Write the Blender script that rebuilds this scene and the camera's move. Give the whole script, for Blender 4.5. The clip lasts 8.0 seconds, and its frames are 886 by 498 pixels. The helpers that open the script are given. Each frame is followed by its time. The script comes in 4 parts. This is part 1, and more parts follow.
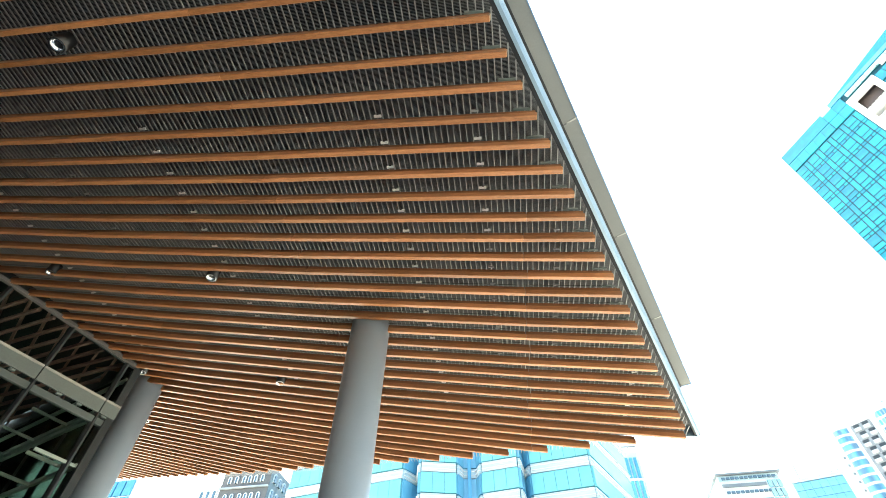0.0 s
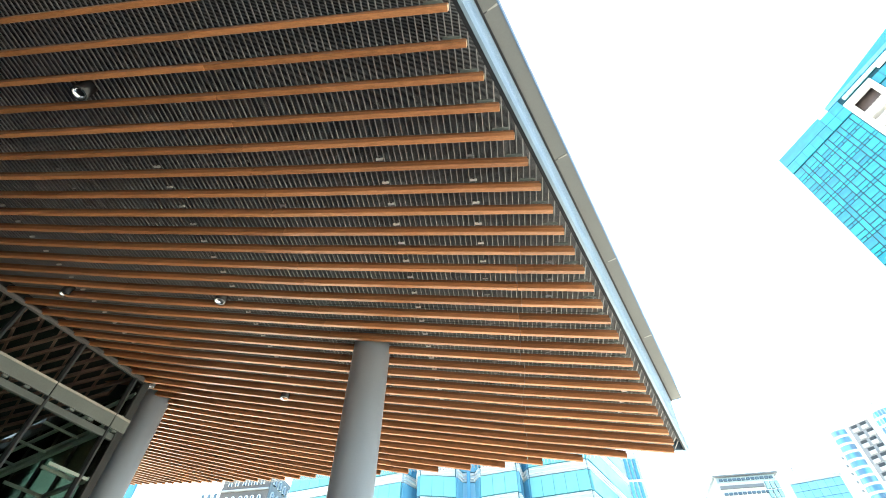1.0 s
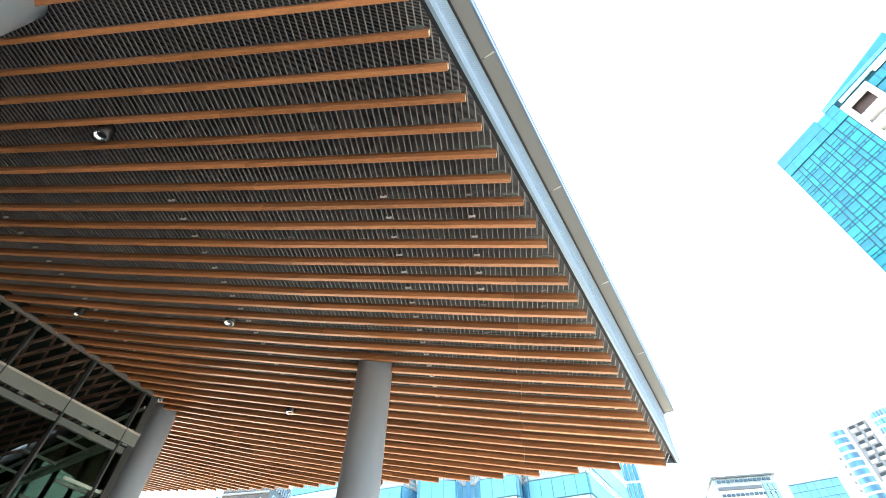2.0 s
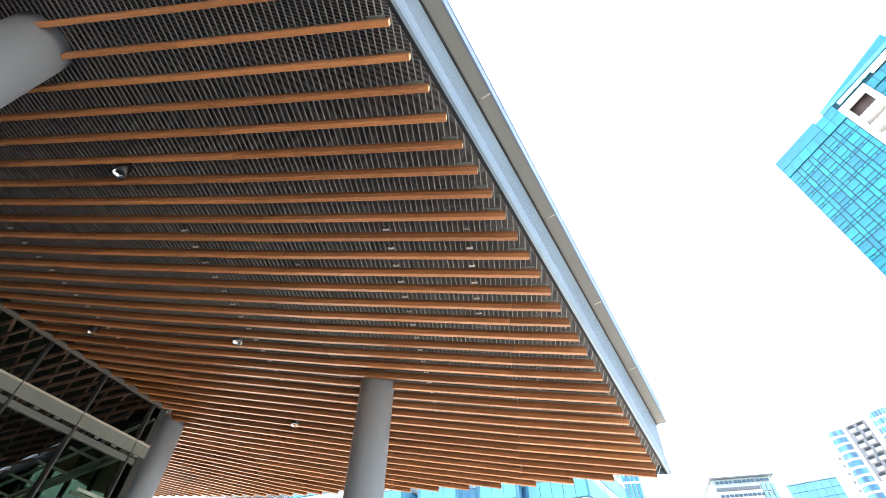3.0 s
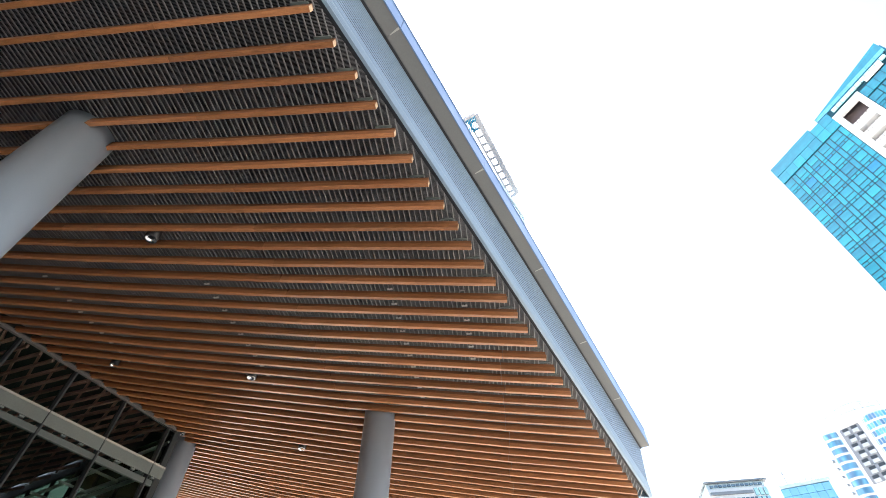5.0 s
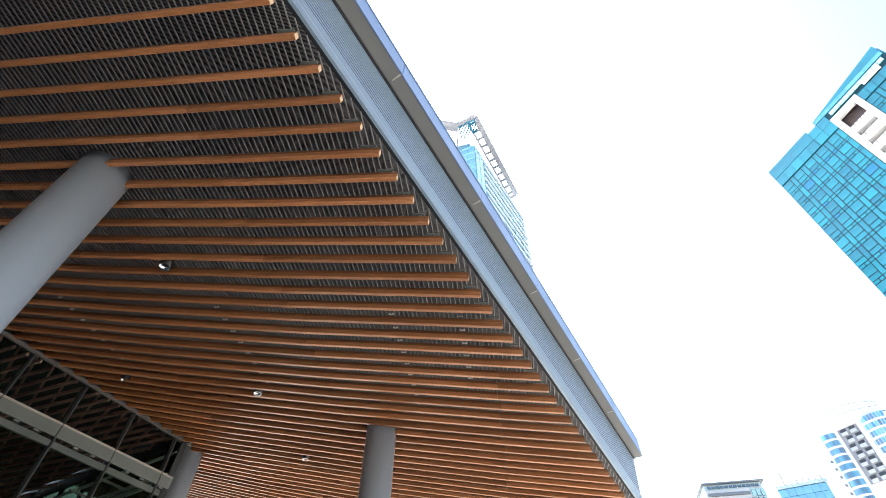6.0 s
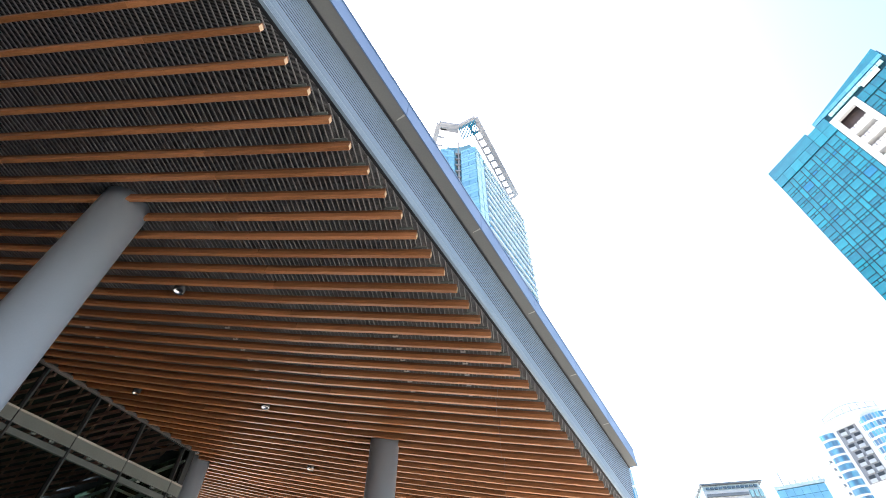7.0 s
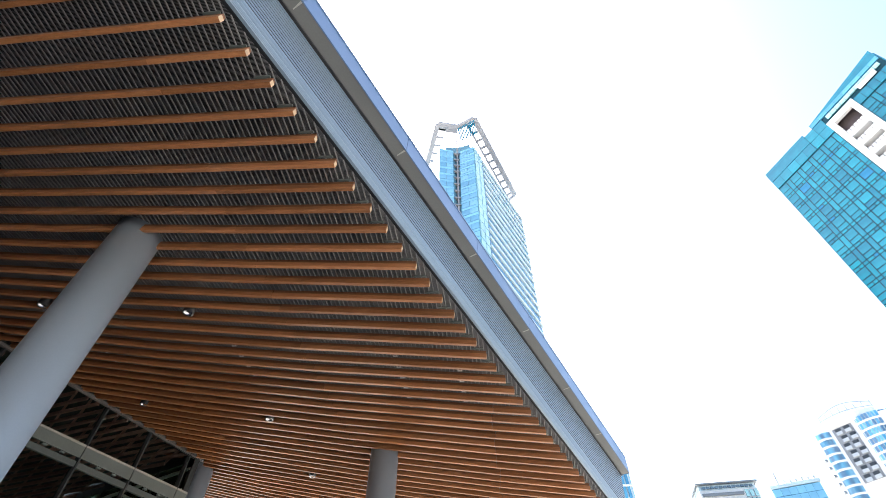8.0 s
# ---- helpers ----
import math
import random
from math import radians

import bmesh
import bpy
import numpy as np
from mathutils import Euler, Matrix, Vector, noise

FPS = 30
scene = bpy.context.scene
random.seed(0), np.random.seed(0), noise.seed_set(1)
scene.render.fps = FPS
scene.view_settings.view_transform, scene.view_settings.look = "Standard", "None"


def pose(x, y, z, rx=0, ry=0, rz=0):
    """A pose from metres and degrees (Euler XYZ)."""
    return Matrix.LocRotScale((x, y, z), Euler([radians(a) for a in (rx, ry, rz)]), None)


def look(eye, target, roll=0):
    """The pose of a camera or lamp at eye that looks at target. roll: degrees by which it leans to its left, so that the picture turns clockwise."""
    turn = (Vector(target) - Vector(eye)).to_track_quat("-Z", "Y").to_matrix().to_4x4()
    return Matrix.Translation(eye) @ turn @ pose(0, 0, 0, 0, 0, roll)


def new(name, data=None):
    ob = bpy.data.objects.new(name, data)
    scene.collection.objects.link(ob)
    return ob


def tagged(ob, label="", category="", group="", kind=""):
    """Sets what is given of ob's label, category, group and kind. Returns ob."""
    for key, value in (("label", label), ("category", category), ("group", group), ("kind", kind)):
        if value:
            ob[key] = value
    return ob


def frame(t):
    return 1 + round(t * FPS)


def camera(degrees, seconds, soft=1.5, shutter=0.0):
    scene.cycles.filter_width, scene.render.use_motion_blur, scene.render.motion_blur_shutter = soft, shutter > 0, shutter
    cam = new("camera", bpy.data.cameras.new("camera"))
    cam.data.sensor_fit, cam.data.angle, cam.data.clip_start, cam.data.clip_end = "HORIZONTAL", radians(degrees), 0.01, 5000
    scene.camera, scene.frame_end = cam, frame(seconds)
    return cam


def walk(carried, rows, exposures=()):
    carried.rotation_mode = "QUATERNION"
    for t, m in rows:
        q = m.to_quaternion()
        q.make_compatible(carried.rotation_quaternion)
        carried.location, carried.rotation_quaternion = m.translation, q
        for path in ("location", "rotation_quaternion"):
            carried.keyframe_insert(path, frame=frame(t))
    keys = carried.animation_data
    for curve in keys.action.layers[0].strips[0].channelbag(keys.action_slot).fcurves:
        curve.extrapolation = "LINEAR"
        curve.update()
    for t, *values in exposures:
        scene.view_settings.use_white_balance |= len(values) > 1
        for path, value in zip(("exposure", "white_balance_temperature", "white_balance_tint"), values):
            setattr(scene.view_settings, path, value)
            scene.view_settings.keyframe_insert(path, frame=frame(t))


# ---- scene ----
cam = camera(84.44, 8.0, soft=0.5)
PATH = [
    (0, (0.007, 0.014, 1.64), (-0.099, 1.312, 3.158), 1.01),
    (0.5, (0.027, -0.416, 1.647), (-0.077, 0.884, 3.163), 0.91),
    (1, (0.095, -0.833, 1.635), (-0.009, 0.465, 3.153), 0.91),
    (1.5, (0.11, -1.25, 1.635), (0.008, 0.047, 3.154), 0.81),
    (3, (0.205, -2.512, 1.609), (0.104, -1.213, 3.127), 0.62),
    (3.5, (0.246, -2.949, 1.603), (0.145, -1.65, 3.12), 0.72),
    (4, (0.273, -3.389, 1.613), (0.173, -2.089, 3.13), 0.72),
    (4.5, (0.303, -3.84, 1.586), (0.206, -2.541, 3.104), 0.63),
    (6, (0.411, -5.19, 1.566), (0.318, -3.889, 3.082), 0.54),
    (6.5, (0.432, -5.62, 1.572), (0.337, -4.316, 3.086), 0.54),
    (7, (0.441, -6.074, 1.583), (0.346, -4.769, 3.096), 0.64),
    (7.5, (0.489, -6.533, 1.578), (0.395, -5.226, 3.089), 0.64),
    (8, (0.515, -6.966, 1.592), (0.425, -5.655, 3.099), 0.56),
]
walk(cam, [(t, look(eye, target, roll)) for t, eye, target, roll in PATH],
     exposures=[(0.0, 2.68, 6480, -6), (4.0, 2.38, 6400, 8), (8.0, 1.88, 6220, 8)])

# ------------------------------------------------------------------ light
SUN_AZ, SUN_EL = -31.0, 52.0          # degrees: from +y towards +x, and above the horizon
world = bpy.data.worlds.new("sky")
scene.world = world
world.use_nodes = True
wn = world.node_tree.nodes
sky = wn.new("ShaderNodeTexSky")
sky.sky_type = 'NISHITA'
sky.sun_disc = False
sky.sun_elevation = radians(SUN_EL)
sky.sun_rotation = radians(SUN_AZ)
sky.air_density, sky.dust_density, sky.ozone_density = 1.0, 4.0, 1.0
wn["Background"].inputs["Strength"].default_value = 0.15
world.node_tree.links.new(sky.outputs[0], wn["Background"].inputs["Color"])
sun_data = bpy.data.lights.new("sun", 'SUN')
sun_data.energy, sun_data.angle, sun_data.color = 5.0, radians(0.5), (1.0, 0.95, 0.88)
sun = new("sun", sun_data)
to_sun = Vector((math.sin(radians(SUN_AZ)) * math.cos(radians(SUN_EL)), math.cos(radians(SUN_AZ)) * math.cos(radians(SUN_EL)), math.sin(radians(SUN_EL))))
sun.matrix_basis = Matrix.Translation((0, 0, 60)) @ to_sun.to_track_quat("Z", "Y").to_matrix().to_4x4()


# ------------------------------------------------------------------ materials
def material(name, base, rough=0.6, metal=0.0, vary=0.15, scale=(1, 1, 1), fine=30.0, coarse=2.0, bump=0.1, random_by=0.0, spec=0.5, tint=None):
    """Two scales of noise over a base colour, with fine relief; random_by: how far single pieces differ."""
    m = bpy.data.materials.new(name)
    m.use_nodes = True
    n, l = m.node_tree.nodes, m.node_tree.links
    b = n["Principled BSDF"]
    b.inputs["Roughness"].default_value, b.inputs["Metallic"].default_value = rough, metal
    b.inputs["Specular IOR Level"].default_value = spec
    co = n.new("ShaderNodeTexCoord")
    mp = n.new("ShaderNodeMapping")
    mp.inputs["Scale"].default_value = scale
    l.new(co.outputs["Object"], mp.inputs[0])
    big, small = n.new("ShaderNodeTexNoise"), n.new("ShaderNodeTexNoise")
    big.inputs["Scale"].default_value, small.inputs["Scale"].default_value = coarse, fine
    big.inputs["Detail"].default_value, small.inputs["Detail"].default_value = 4, 6
    l.new(mp.outputs[0], big.inputs["Vector"]), l.new(mp.outputs[0], small.inputs["Vector"])
    add = n.new("ShaderNodeMath")
    l.new(big.outputs["Fac"], add.inputs[0]), l.new(small.outputs["Fac"], add.inputs[1])
    last = add.outputs[0]
    if random_by:
        info = n.new("ShaderNodeObjectInfo")
        mul = n.new("ShaderNodeMath")
        mul.operation = 'MULTIPLY_ADD'
        l.new(info.outputs["Random"], mul.inputs[0])
        mul.inputs[1].default_value = random_by
        l.new(last, mul.inputs[2])
        last = mul.outputs[0]
    ramp = n.new("ShaderNodeValToRGB")
    e = ramp.color_ramp.elements
    c = Vector(base)
    d = Vector(tint) if tint else c
    e[0].position, e[1].position = 0.3, 0.75
    e[0].color = (*(d * (1 - vary)), 1)
    e[1].color = (*(c * (1 + vary)), 1)
    half = n.new("ShaderNodeMath")
    half.operation = 'MULTIPLY'
    half.inputs[1].default_value = 1.0 / (2.0 + random_by)
    l.new(last, half.inputs[0]), l.new(half.outputs[0], ramp.inputs[0])
    l.new(ramp.outputs[0], b.inputs["Base Color"])
    rr = n.new("ShaderNodeMapRange")
    rr.inputs["To Min"].default_value, rr.inputs["To Max"].default_value = max(0.02, rough - 0.12), min(1, rough + 0.12)
    l.new(big.outputs["Fac"], rr.inputs["Value"]), l.new(rr.outputs[0], b.inputs["Roughness"])
    if bump:
        bp = n.new("ShaderNodeBump")
        bp.inputs["Strength"].default_value, bp.inputs["Distance"].default_value = bump, 0.02
        l.new(small.outputs["Fac"], bp.inputs["Height"]), l.new(bp.outputs[0], b.inputs["Normal"])
    return m


def clear_glass(name, tint=(0.75, 0.85, 0.8)):
    m = bpy.data.materials.new(name)
    m.use_nodes = True
    n, l = m.node_tree.nodes, m.node_tree.links
    n.remove(n["Principled BSDF"])
    mix, tr, gl, fr = n.new("ShaderNodeMixShader"), n.new("ShaderNodeBsdfTransparent"), n.new("ShaderNodeBsdfGlossy"), n.new("ShaderNodeFresnel")
    tr.inputs[0].default_value = (*tint, 1)
    gl.inputs["Roughness"].default_value = 0.02
    fr.inputs["IOR"].default_value = 1.045
    l.new(fr.outputs[0], mix.inputs[0]), l.new(tr.outputs[0], mix.inputs[1]), l.new(gl.outputs[0], mix.inputs[2])
    l.new(mix.outputs[0], n["Material Output"].inputs[0])
    return m


WOOD = material("cedar", (0.46, 0.202, 0.084), 0.34, vary=0.25, scale=(0.12, 34, 34), fine=5, coarse=1.1, bump=0.12, random_by=0.5, tint=(0.28, 0.112, 0.04))
coat = WOOD.node_tree.nodes["Principled BSDF"]
coat.inputs["Coat Weight"].default_value, coat.inputs["Coat Roughness"].default_value = 0.15, 0.3
WOOD_DARK = material("dark_upper_batten", (0.22, 0.095, 0.045), 0.5, vary=0.3, scale=(0.12, 34, 34), fine=5, coarse=1.1, bump=0.12, random_by=0.5)
WOOD_END = material("cedar_end_grain", (0.62, 0.45, 0.28), 0.7, vary=0.25, fine=60, coarse=12)
WOOD_IN = material("brown_stained_lattice", (0.34, 0.2, 0.165), 0.6, vary=0.3, scale=(1, 1, 6), fine=12, random_by=0.5)
DARK = material("void_black", (0.032, 0.034, 0.038), 0.8, vary=0.3, fine=14, coarse=1.0, bump=0)
BAR = material("grey_grating_bar", (0.27, 0.272, 0.278), 0.7, spec=0.15, vary=0.2, fine=40, coarse=2, bump=0)
WIRE = material("dull_wire", (0.23, 0.232, 0.24), 0.7, spec=0.2, vary=0.2, bump=0)
FASCIA = material("grey_painted_metal", (0.228, 0.308, 0.39), 0.36, vary=0.1, fine=25, coarse=0.8, bump=0.04, metal=0.2)
SOFFIT = material("grey_panel", (0.165, 0.168, 0.163), 0.6, vary=0.1, fine=30, coarse=0.9, bump=0.05)
PALEGREY = material("pale_sealant", (0.42, 0.41, 0.38), 0.7, vary=0.15, bump=0.05)
EDGE = material("blue_grey_flashing", (0.13, 0.21, 0.34), 0.35, vary=0.08, fine=30, coarse=0.7, bump=0.04, metal=0.3)
COLUMN = material("grey_painted_steel", (0.32, 0.383, 0.455), 0.32, vary=0.03, fine=35, coarse=0.9, bump=0)
column_bsdf = COLUMN.node_tree.nodes["Principled BSDF"]
for link in list(column_bsdf.inputs["Roughness"].links):
    COLUMN.node_tree.links.remove(link)
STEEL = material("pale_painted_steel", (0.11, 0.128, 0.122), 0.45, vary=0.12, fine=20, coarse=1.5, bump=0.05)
DKSTEEL = material("dark_mullion", (0.035, 0.04, 0.042), 0.4, vary=0.2, fine=20, coarse=2, bump=0.03)
GALV = material("galvanised_bracket", (0.78, 0.78, 0.76), 0.4, vary=0.2, metal=0.2, fine=60, coarse=8, bump=0.05)
CHROME = material("polished_reflector", (0.8, 0.8, 0.82), 0.12, vary=0.04, bump=0, metal=1.0)
BLACK = material("black_housing", (0.02, 0.02, 0.022), 0.4, vary=0.2, bump=0)
PAVE = material("pale_paving", (0.5, 0.46, 0.405), 0.85, vary=0.2, fine=8, coarse=0.15, bump=0.2)
BOUNCE_FLOOR = material("pale_bounce_floor", (0.62, 0.6, 0.55), 0.3, vary=0.1, fine=9, coarse=0.4, bump=0.03)
DARK_SLAB = material("dark_bounce_dimmer", (0.13, 0.125, 0.12), 0.6, vary=0.25, fine=14, coarse=0.5, bump=0.1)
CONCRETE = material("white_concrete", (0.75, 0.75, 0.74), 0.8, vary=0.08, fine=3, coarse=0.2, bump=0.05)
PALESTONEWALL = material("pale_stone_wall", (0.27, 0.28, 0.3), 0.85, vary=0.15, fine=4, coarse=0.4, bump=0.1)
GREYSTONE = material("grey_stone", (0.15, 0.146, 0.148), 0.85, vary=0.18, fine=4, coarse=0.4, bump=0.1)
TEAL = material("teal_glass", (0.014, 0.21, 0.275), 0.1, vary=0.2, fine=0.5, coarse=0.05, bump=0.0, random_by=0.9, spec=0.8, tint=(0.02, 0.17, 0.26))
TEAL_DEEP = material("deep_teal_glass", (0.015, 0.16, 0.3), 0.1, vary=0.2, fine=0.5, coarse=0.05, bump=0.0, spec=0.8)
TEAL_FRAME = material("teal_spandrel", (0.004, 0.045, 0.065), 0.55, spec=0.25, vary=0.1, fine=1, coarse=0.1, bump=0)
SKYBLUE = material("sky_blue_glass", (0.2, 0.46, 0.66), 0.15, vary=0.15, fine=0.5, coarse=0.05, bump=0, random_by=0.8, spec=0.8)
GREYBLUE = material("grey_blue_glass", (0.09, 0.15, 0.2), 0.15, vary=0.2, fine=0.8, coarse=0.1, bump=0, random_by=0.8, spec=0.8)
BLUE = material("blue_glass", (0.1, 0.33, 0.5), 0.12, vary=0.12, fine=0.8, coarse=0.06, bump=0, random_by=0.9, spec=0.8, tint=(0.06, 0.26, 0.45))
PALEBLUE = material("pale_blue_glass", (0.34, 0.58, 0.61), 0.12, vary=0.1, fine=0.8, coarse=0.06, bump=0, random_by=0.7, spec=0.8)
AQUA = material("pale_aqua_glass", (0.2, 0.55, 0.6), 0.12, vary=0.1, fine=0.8, coarse=0.06, bump=0, random_by=0.7, spec=0.8)
MIDBLUE = material("mid_blue_glass", (0.17, 0.43, 0.6), 0.12, vary=0.1, fine=0.8, coarse=0.06, bump=0, random_by=0.7, spec=0.8)
DEEPBLUE = material("deep_blue_glass", (0.02, 0.15, 0.26), 0.15, vary=0.2, fine=0.8, coarse=0.1, bump=0, random_by=0.6, spec=0.8)
PALEFRAME = material("pale_blue_metal", (0.55, 0.66, 0.7), 0.4, vary=0.06, fine=1, coarse=0.1, bump=0)
BLUEFRAME = material("blue_grey_curtain_wall", (0.1, 0.24, 0.33), 0.35, vary=0.1, fine=1, coarse=0.1, bump=0)
DIMFRAME = material("grey_roof_frame", (0.2, 0.22, 0.24), 0.5, vary=0.1, fine=1, coarse=0.2, bump=0)
GREYTEAL = material("grey_teal_mullion", (0.05, 0.13, 0.16), 0.4, vary=0.1, fine=1, coarse=0.1, bump=0)
BROWN = material("brown_louvre", (0.13, 0.1, 0.1), 0.6, vary=0.2, fine=2, coarse=0.3, bump=0)
LIGHTPANEL = material("light_grey_panel", (0.42, 0.45, 0.48), 0.6, vary=0.1, fine=2, coarse=0.3, bump=0)
GREYPANEL = material("grey_balcony_panel", (0.22, 0.23, 0.25), 0.6, vary=0.15, fine=2, coarse=0.3, bump=0, random_by=0.5)
DARKFACE = material("dark_blocker_and_door", (0.03, 0.035, 0.04), 0.3, vary=0.2, fine=2, coarse=0.1, bump=0)
GREENGLASS = clear_glass("green_glass", (0.13, 0.175, 0.15))
GLASS = clear_glass("wall_glass", (0.82, 0.85, 0.83))
PALEGREEN = material("pale_green_steel", (0.38, 0.45, 0.4), 0.45, vary=0.1, fine=20, coarse=1.5, bump=0.05)
WEB = material("shaded_grey_green_web", (0.16, 0.182, 0.172), 0.45, vary=0.12, fine=20, coarse=1.5, bump=0.05)
TRIM = material("grey_brown_trim", (0.13, 0.12, 0.115), 0.6, vary=0.2, fine=14, coarse=1.0, bump=0.05)
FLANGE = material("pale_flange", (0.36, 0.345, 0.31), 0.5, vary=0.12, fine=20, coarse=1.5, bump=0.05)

DIMBLUE = material("dim_blue_glass", (0.1, 0.2, 0.32), 0.15, vary=0.2, fine=0.8, coarse=0.1, bump=0, random_by=0.8, spec=0.8)
ROOFFRAME = material("pale_roof_frame", (0.27, 0.28, 0.31), 0.5, vary=0.1, fine=1, coarse=0.2, bump=0)
TOWERBLUE = material("light_blue_glass", (0.2, 0.42, 0.58), 0.12, vary=0.12, fine=0.8, coarse=0.06, bump=0, random_by=0.9, spec=0.8, tint=(0.12, 0.33, 0.5))
GROOVE_SHADE = material("groove_shade", (0.03, 0.034, 0.04), 0.7, vary=0.15, bump=0)

# ------------------------------------------------------------------ builders
WORLD = {}


def thing(name, at, label, category, group="", kind=""):
    ob = new(name)
    ob.empty_display_size = 0.3
    ob.matrix_basis = Matrix.Translation(at)
    WORLD[ob] = ob.matrix_basis.copy()
    return tagged(ob, label, category, group, kind)


def part(name, mesh, mat, parent, label="", m=None):
    """One mesh object under a thing or a part; m is its pose in the world."""
    if isinstance(mesh, bmesh.types.BMesh):
        bm, mesh = mesh, bpy.data.meshes.new(name)
        bm.to_mesh(mesh)
        bm.free()
    if not mesh.materials:
        mesh.materials.append(mat)
    ob = new(name, mesh)
    m = m or Matrix()
    WORLD[ob] = m.copy()
    if parent:
        ob.parent = parent
        ob.matrix_parent_inverse = WORLD[parent].inverted()
    ob.matrix_basis = m
    if label:
        ob["label"] = label
    return ob


def prism(poly, z0, z1):
    """A bmesh prism over a plan polygon; z0 and z1 are heights or functions of x and y."""
    bm = bmesh.new()
    lo = z0 if callable(z0) else (lambda x, y: z0)
    hi = z1 if callable(z1) else (lambda x, y: z1)
    a = [bm.verts.new((x, y, lo(x, y))) for x, y in poly]
    b = [bm.verts.new((x, y, hi(x, y))) for x, y in poly]
    n = len(poly)
    bm.faces.new(a), bm.faces.new(b)
    for i in range(n):
        bm.faces.new((a[i], a[(i + 1) % n], b[(i + 1) % n], b[i]))
    bmesh.ops.recalc_face_normals(bm, faces=bm.faces)
    return bm


def box_mesh(name, sx, sy, sz, mat, chamfer=0.0, base=False):
    """A box about its middle (or on its base), with chamfered edges."""
    bm = bmesh.new()
    bmesh.ops.create_cube(bm, size=1)
    bmesh.ops.scale(bm, vec=(sx, sy, sz), verts=bm.verts)
    if base:
        bmesh.ops.translate(bm, vec=(0, 0, sz / 2), verts=bm.verts)
    if chamfer:
        bmesh.ops.bevel(bm, geom=bm.edges[:], offset=chamfer, segments=1, affect='EDGES')
    me = bpy.data.meshes.new(name)
    bm.to_mesh(me)
    bm.free()
    me.materials.append(mat)
    return me


def sweep(profile, path):
    """A closed profile (pairs: sideways, up) run along a path of points; sideways lies level to the path's right."""
    bm = bmesh.new()
    rings = []
    for i, p in enumerate(path):
        d = Vector(path[min(i + 1, len(path) - 1)]) - Vector(path[max(i - 1, 0)])
        d.normalize()
        side = d.cross(Vector((0, 0, 1))).normalized()
        up = side.cross(d)
        rings.append([bm.verts.new(Vector(p) + side * s + up * h) for s, h in profile])
    n = len(profile)
    for a, b in zip(rings, rings[1:]):
        for i in range(n):
            bm.faces.new((a[i], a[(i + 1) % n], b[(i + 1) % n], b[i]))
    bm.faces.new(rings[0]), bm.faces.new(rings[-1])
    bmesh.ops.recalc_face_normals(bm, faces=bm.faces)
    return bm


def rect(w, h, c=0.0):
    """A rectangle profile with cut corners, hung from its top edge's middle down."""
    if not c:
        return [(-w / 2, -h), (w / 2, -h), (w / 2, 0), (-w / 2, 0)]
    return [(-w / 2, -h + c), (-w / 2 + c, -h), (w / 2 - c, -h), (w / 2, -h + c), (w / 2, 0), (-w / 2, 0)]


def cylinder(r, z0, z1, seg=64, top=None):
    bm = bmesh.new()
    hi = top or (lambda x, y: z1)
    lo_ring = [(r * math.cos(2 * math.pi * i / seg), r * math.sin(2 * math.pi * i / seg)) for i in range(seg)]
    a = [bm.verts.new((x, y, z0)) for x, y in lo_ring]
    b = [bm.verts.new((x, y, hi(x, y))) for x, y in lo_ring]
    bm.faces.new(a[::-1]), bm.faces.new(b)
    for i in range(seg):
        f = bm.faces.new((a[i], a[(i + 1) % seg], b[(i + 1) % seg], b[i]))
        f.smooth = True
    return bm


# ------------------------------------------------------------------ plan
A = Vector((0.453, 0.8915, 0))         # along the canopy's long edge
B = Vector((-0.8915, 0.453, 0))        # square to it, towards the hall
DROP = 0.37                            # underside of the slats below the grating
TWIST = -0.0575                        # the slats' drift in y per metre of x
PITCH, FIRST = 0.5261, 2.137           # slat spacing, and one slat's place
EDGE_AT_0 = -0.20                      # the canopy's long lower edge: x at y = 0
EDGE_RUN = 0.506                       # and its drift in x per metre of y
# the canopy's unseen back length is added to shade the ground there
Y_BACK, Y_TIP = -45.0, 13.3


def grate(x, y):
    """The grating's height: it climbs from the long edge towards the hall, a little faster the farther in."""
    u = 0.6064 + 0.5004 * (y - 2) - x
    c = min(u, 23.0)
    return 9.33 - 0.0322 * (y - 2) + 0.1203 * c + 0.00212 * c * c + 0.218 * (u - c)


def edge_x(y):
    return EDGE_AT_0 + EDGE_RUN * y


def front_y(x):
    """The canopy's front edge, which bends back past x = -6."""
    return 15.72 - 0.485 * x if x > -6 else 14.91 - 0.62 * x


def front_x(y):
    return (15.72 - y) / 0.485 if y < 18.63 else (14.91 - y) / 0.62


def slat_front(v):
    """Where the slat line y = v + TWIST * x meets the front edge."""
    x = (15.72 - v) / (0.485 + TWIST)
    return x if x > -6 else (14.91 - v) / (0.62 + TWIST)


def wall_x(y):
    """The hall's glass wall, which runs along the canopy's edge."""
    return -12.35 + (y - 12.95) * A.x / A.y


# the plan's numbers are taken in a slightly oblique frame: squared() sets them upright and true to scale
SKEW = Matrix(((0.9611, -0.0019, 0.0103), (-0.0035, 0.9875, 0.0669), (-0.0163, -0.0012, 1.0)))
ORIGIN = Vector((0.007, 0.014, 1.64))


def squared(x, y, z):
    return SKEW @ (Vector((x, y, z)) - ORIGIN) + ORIGIN


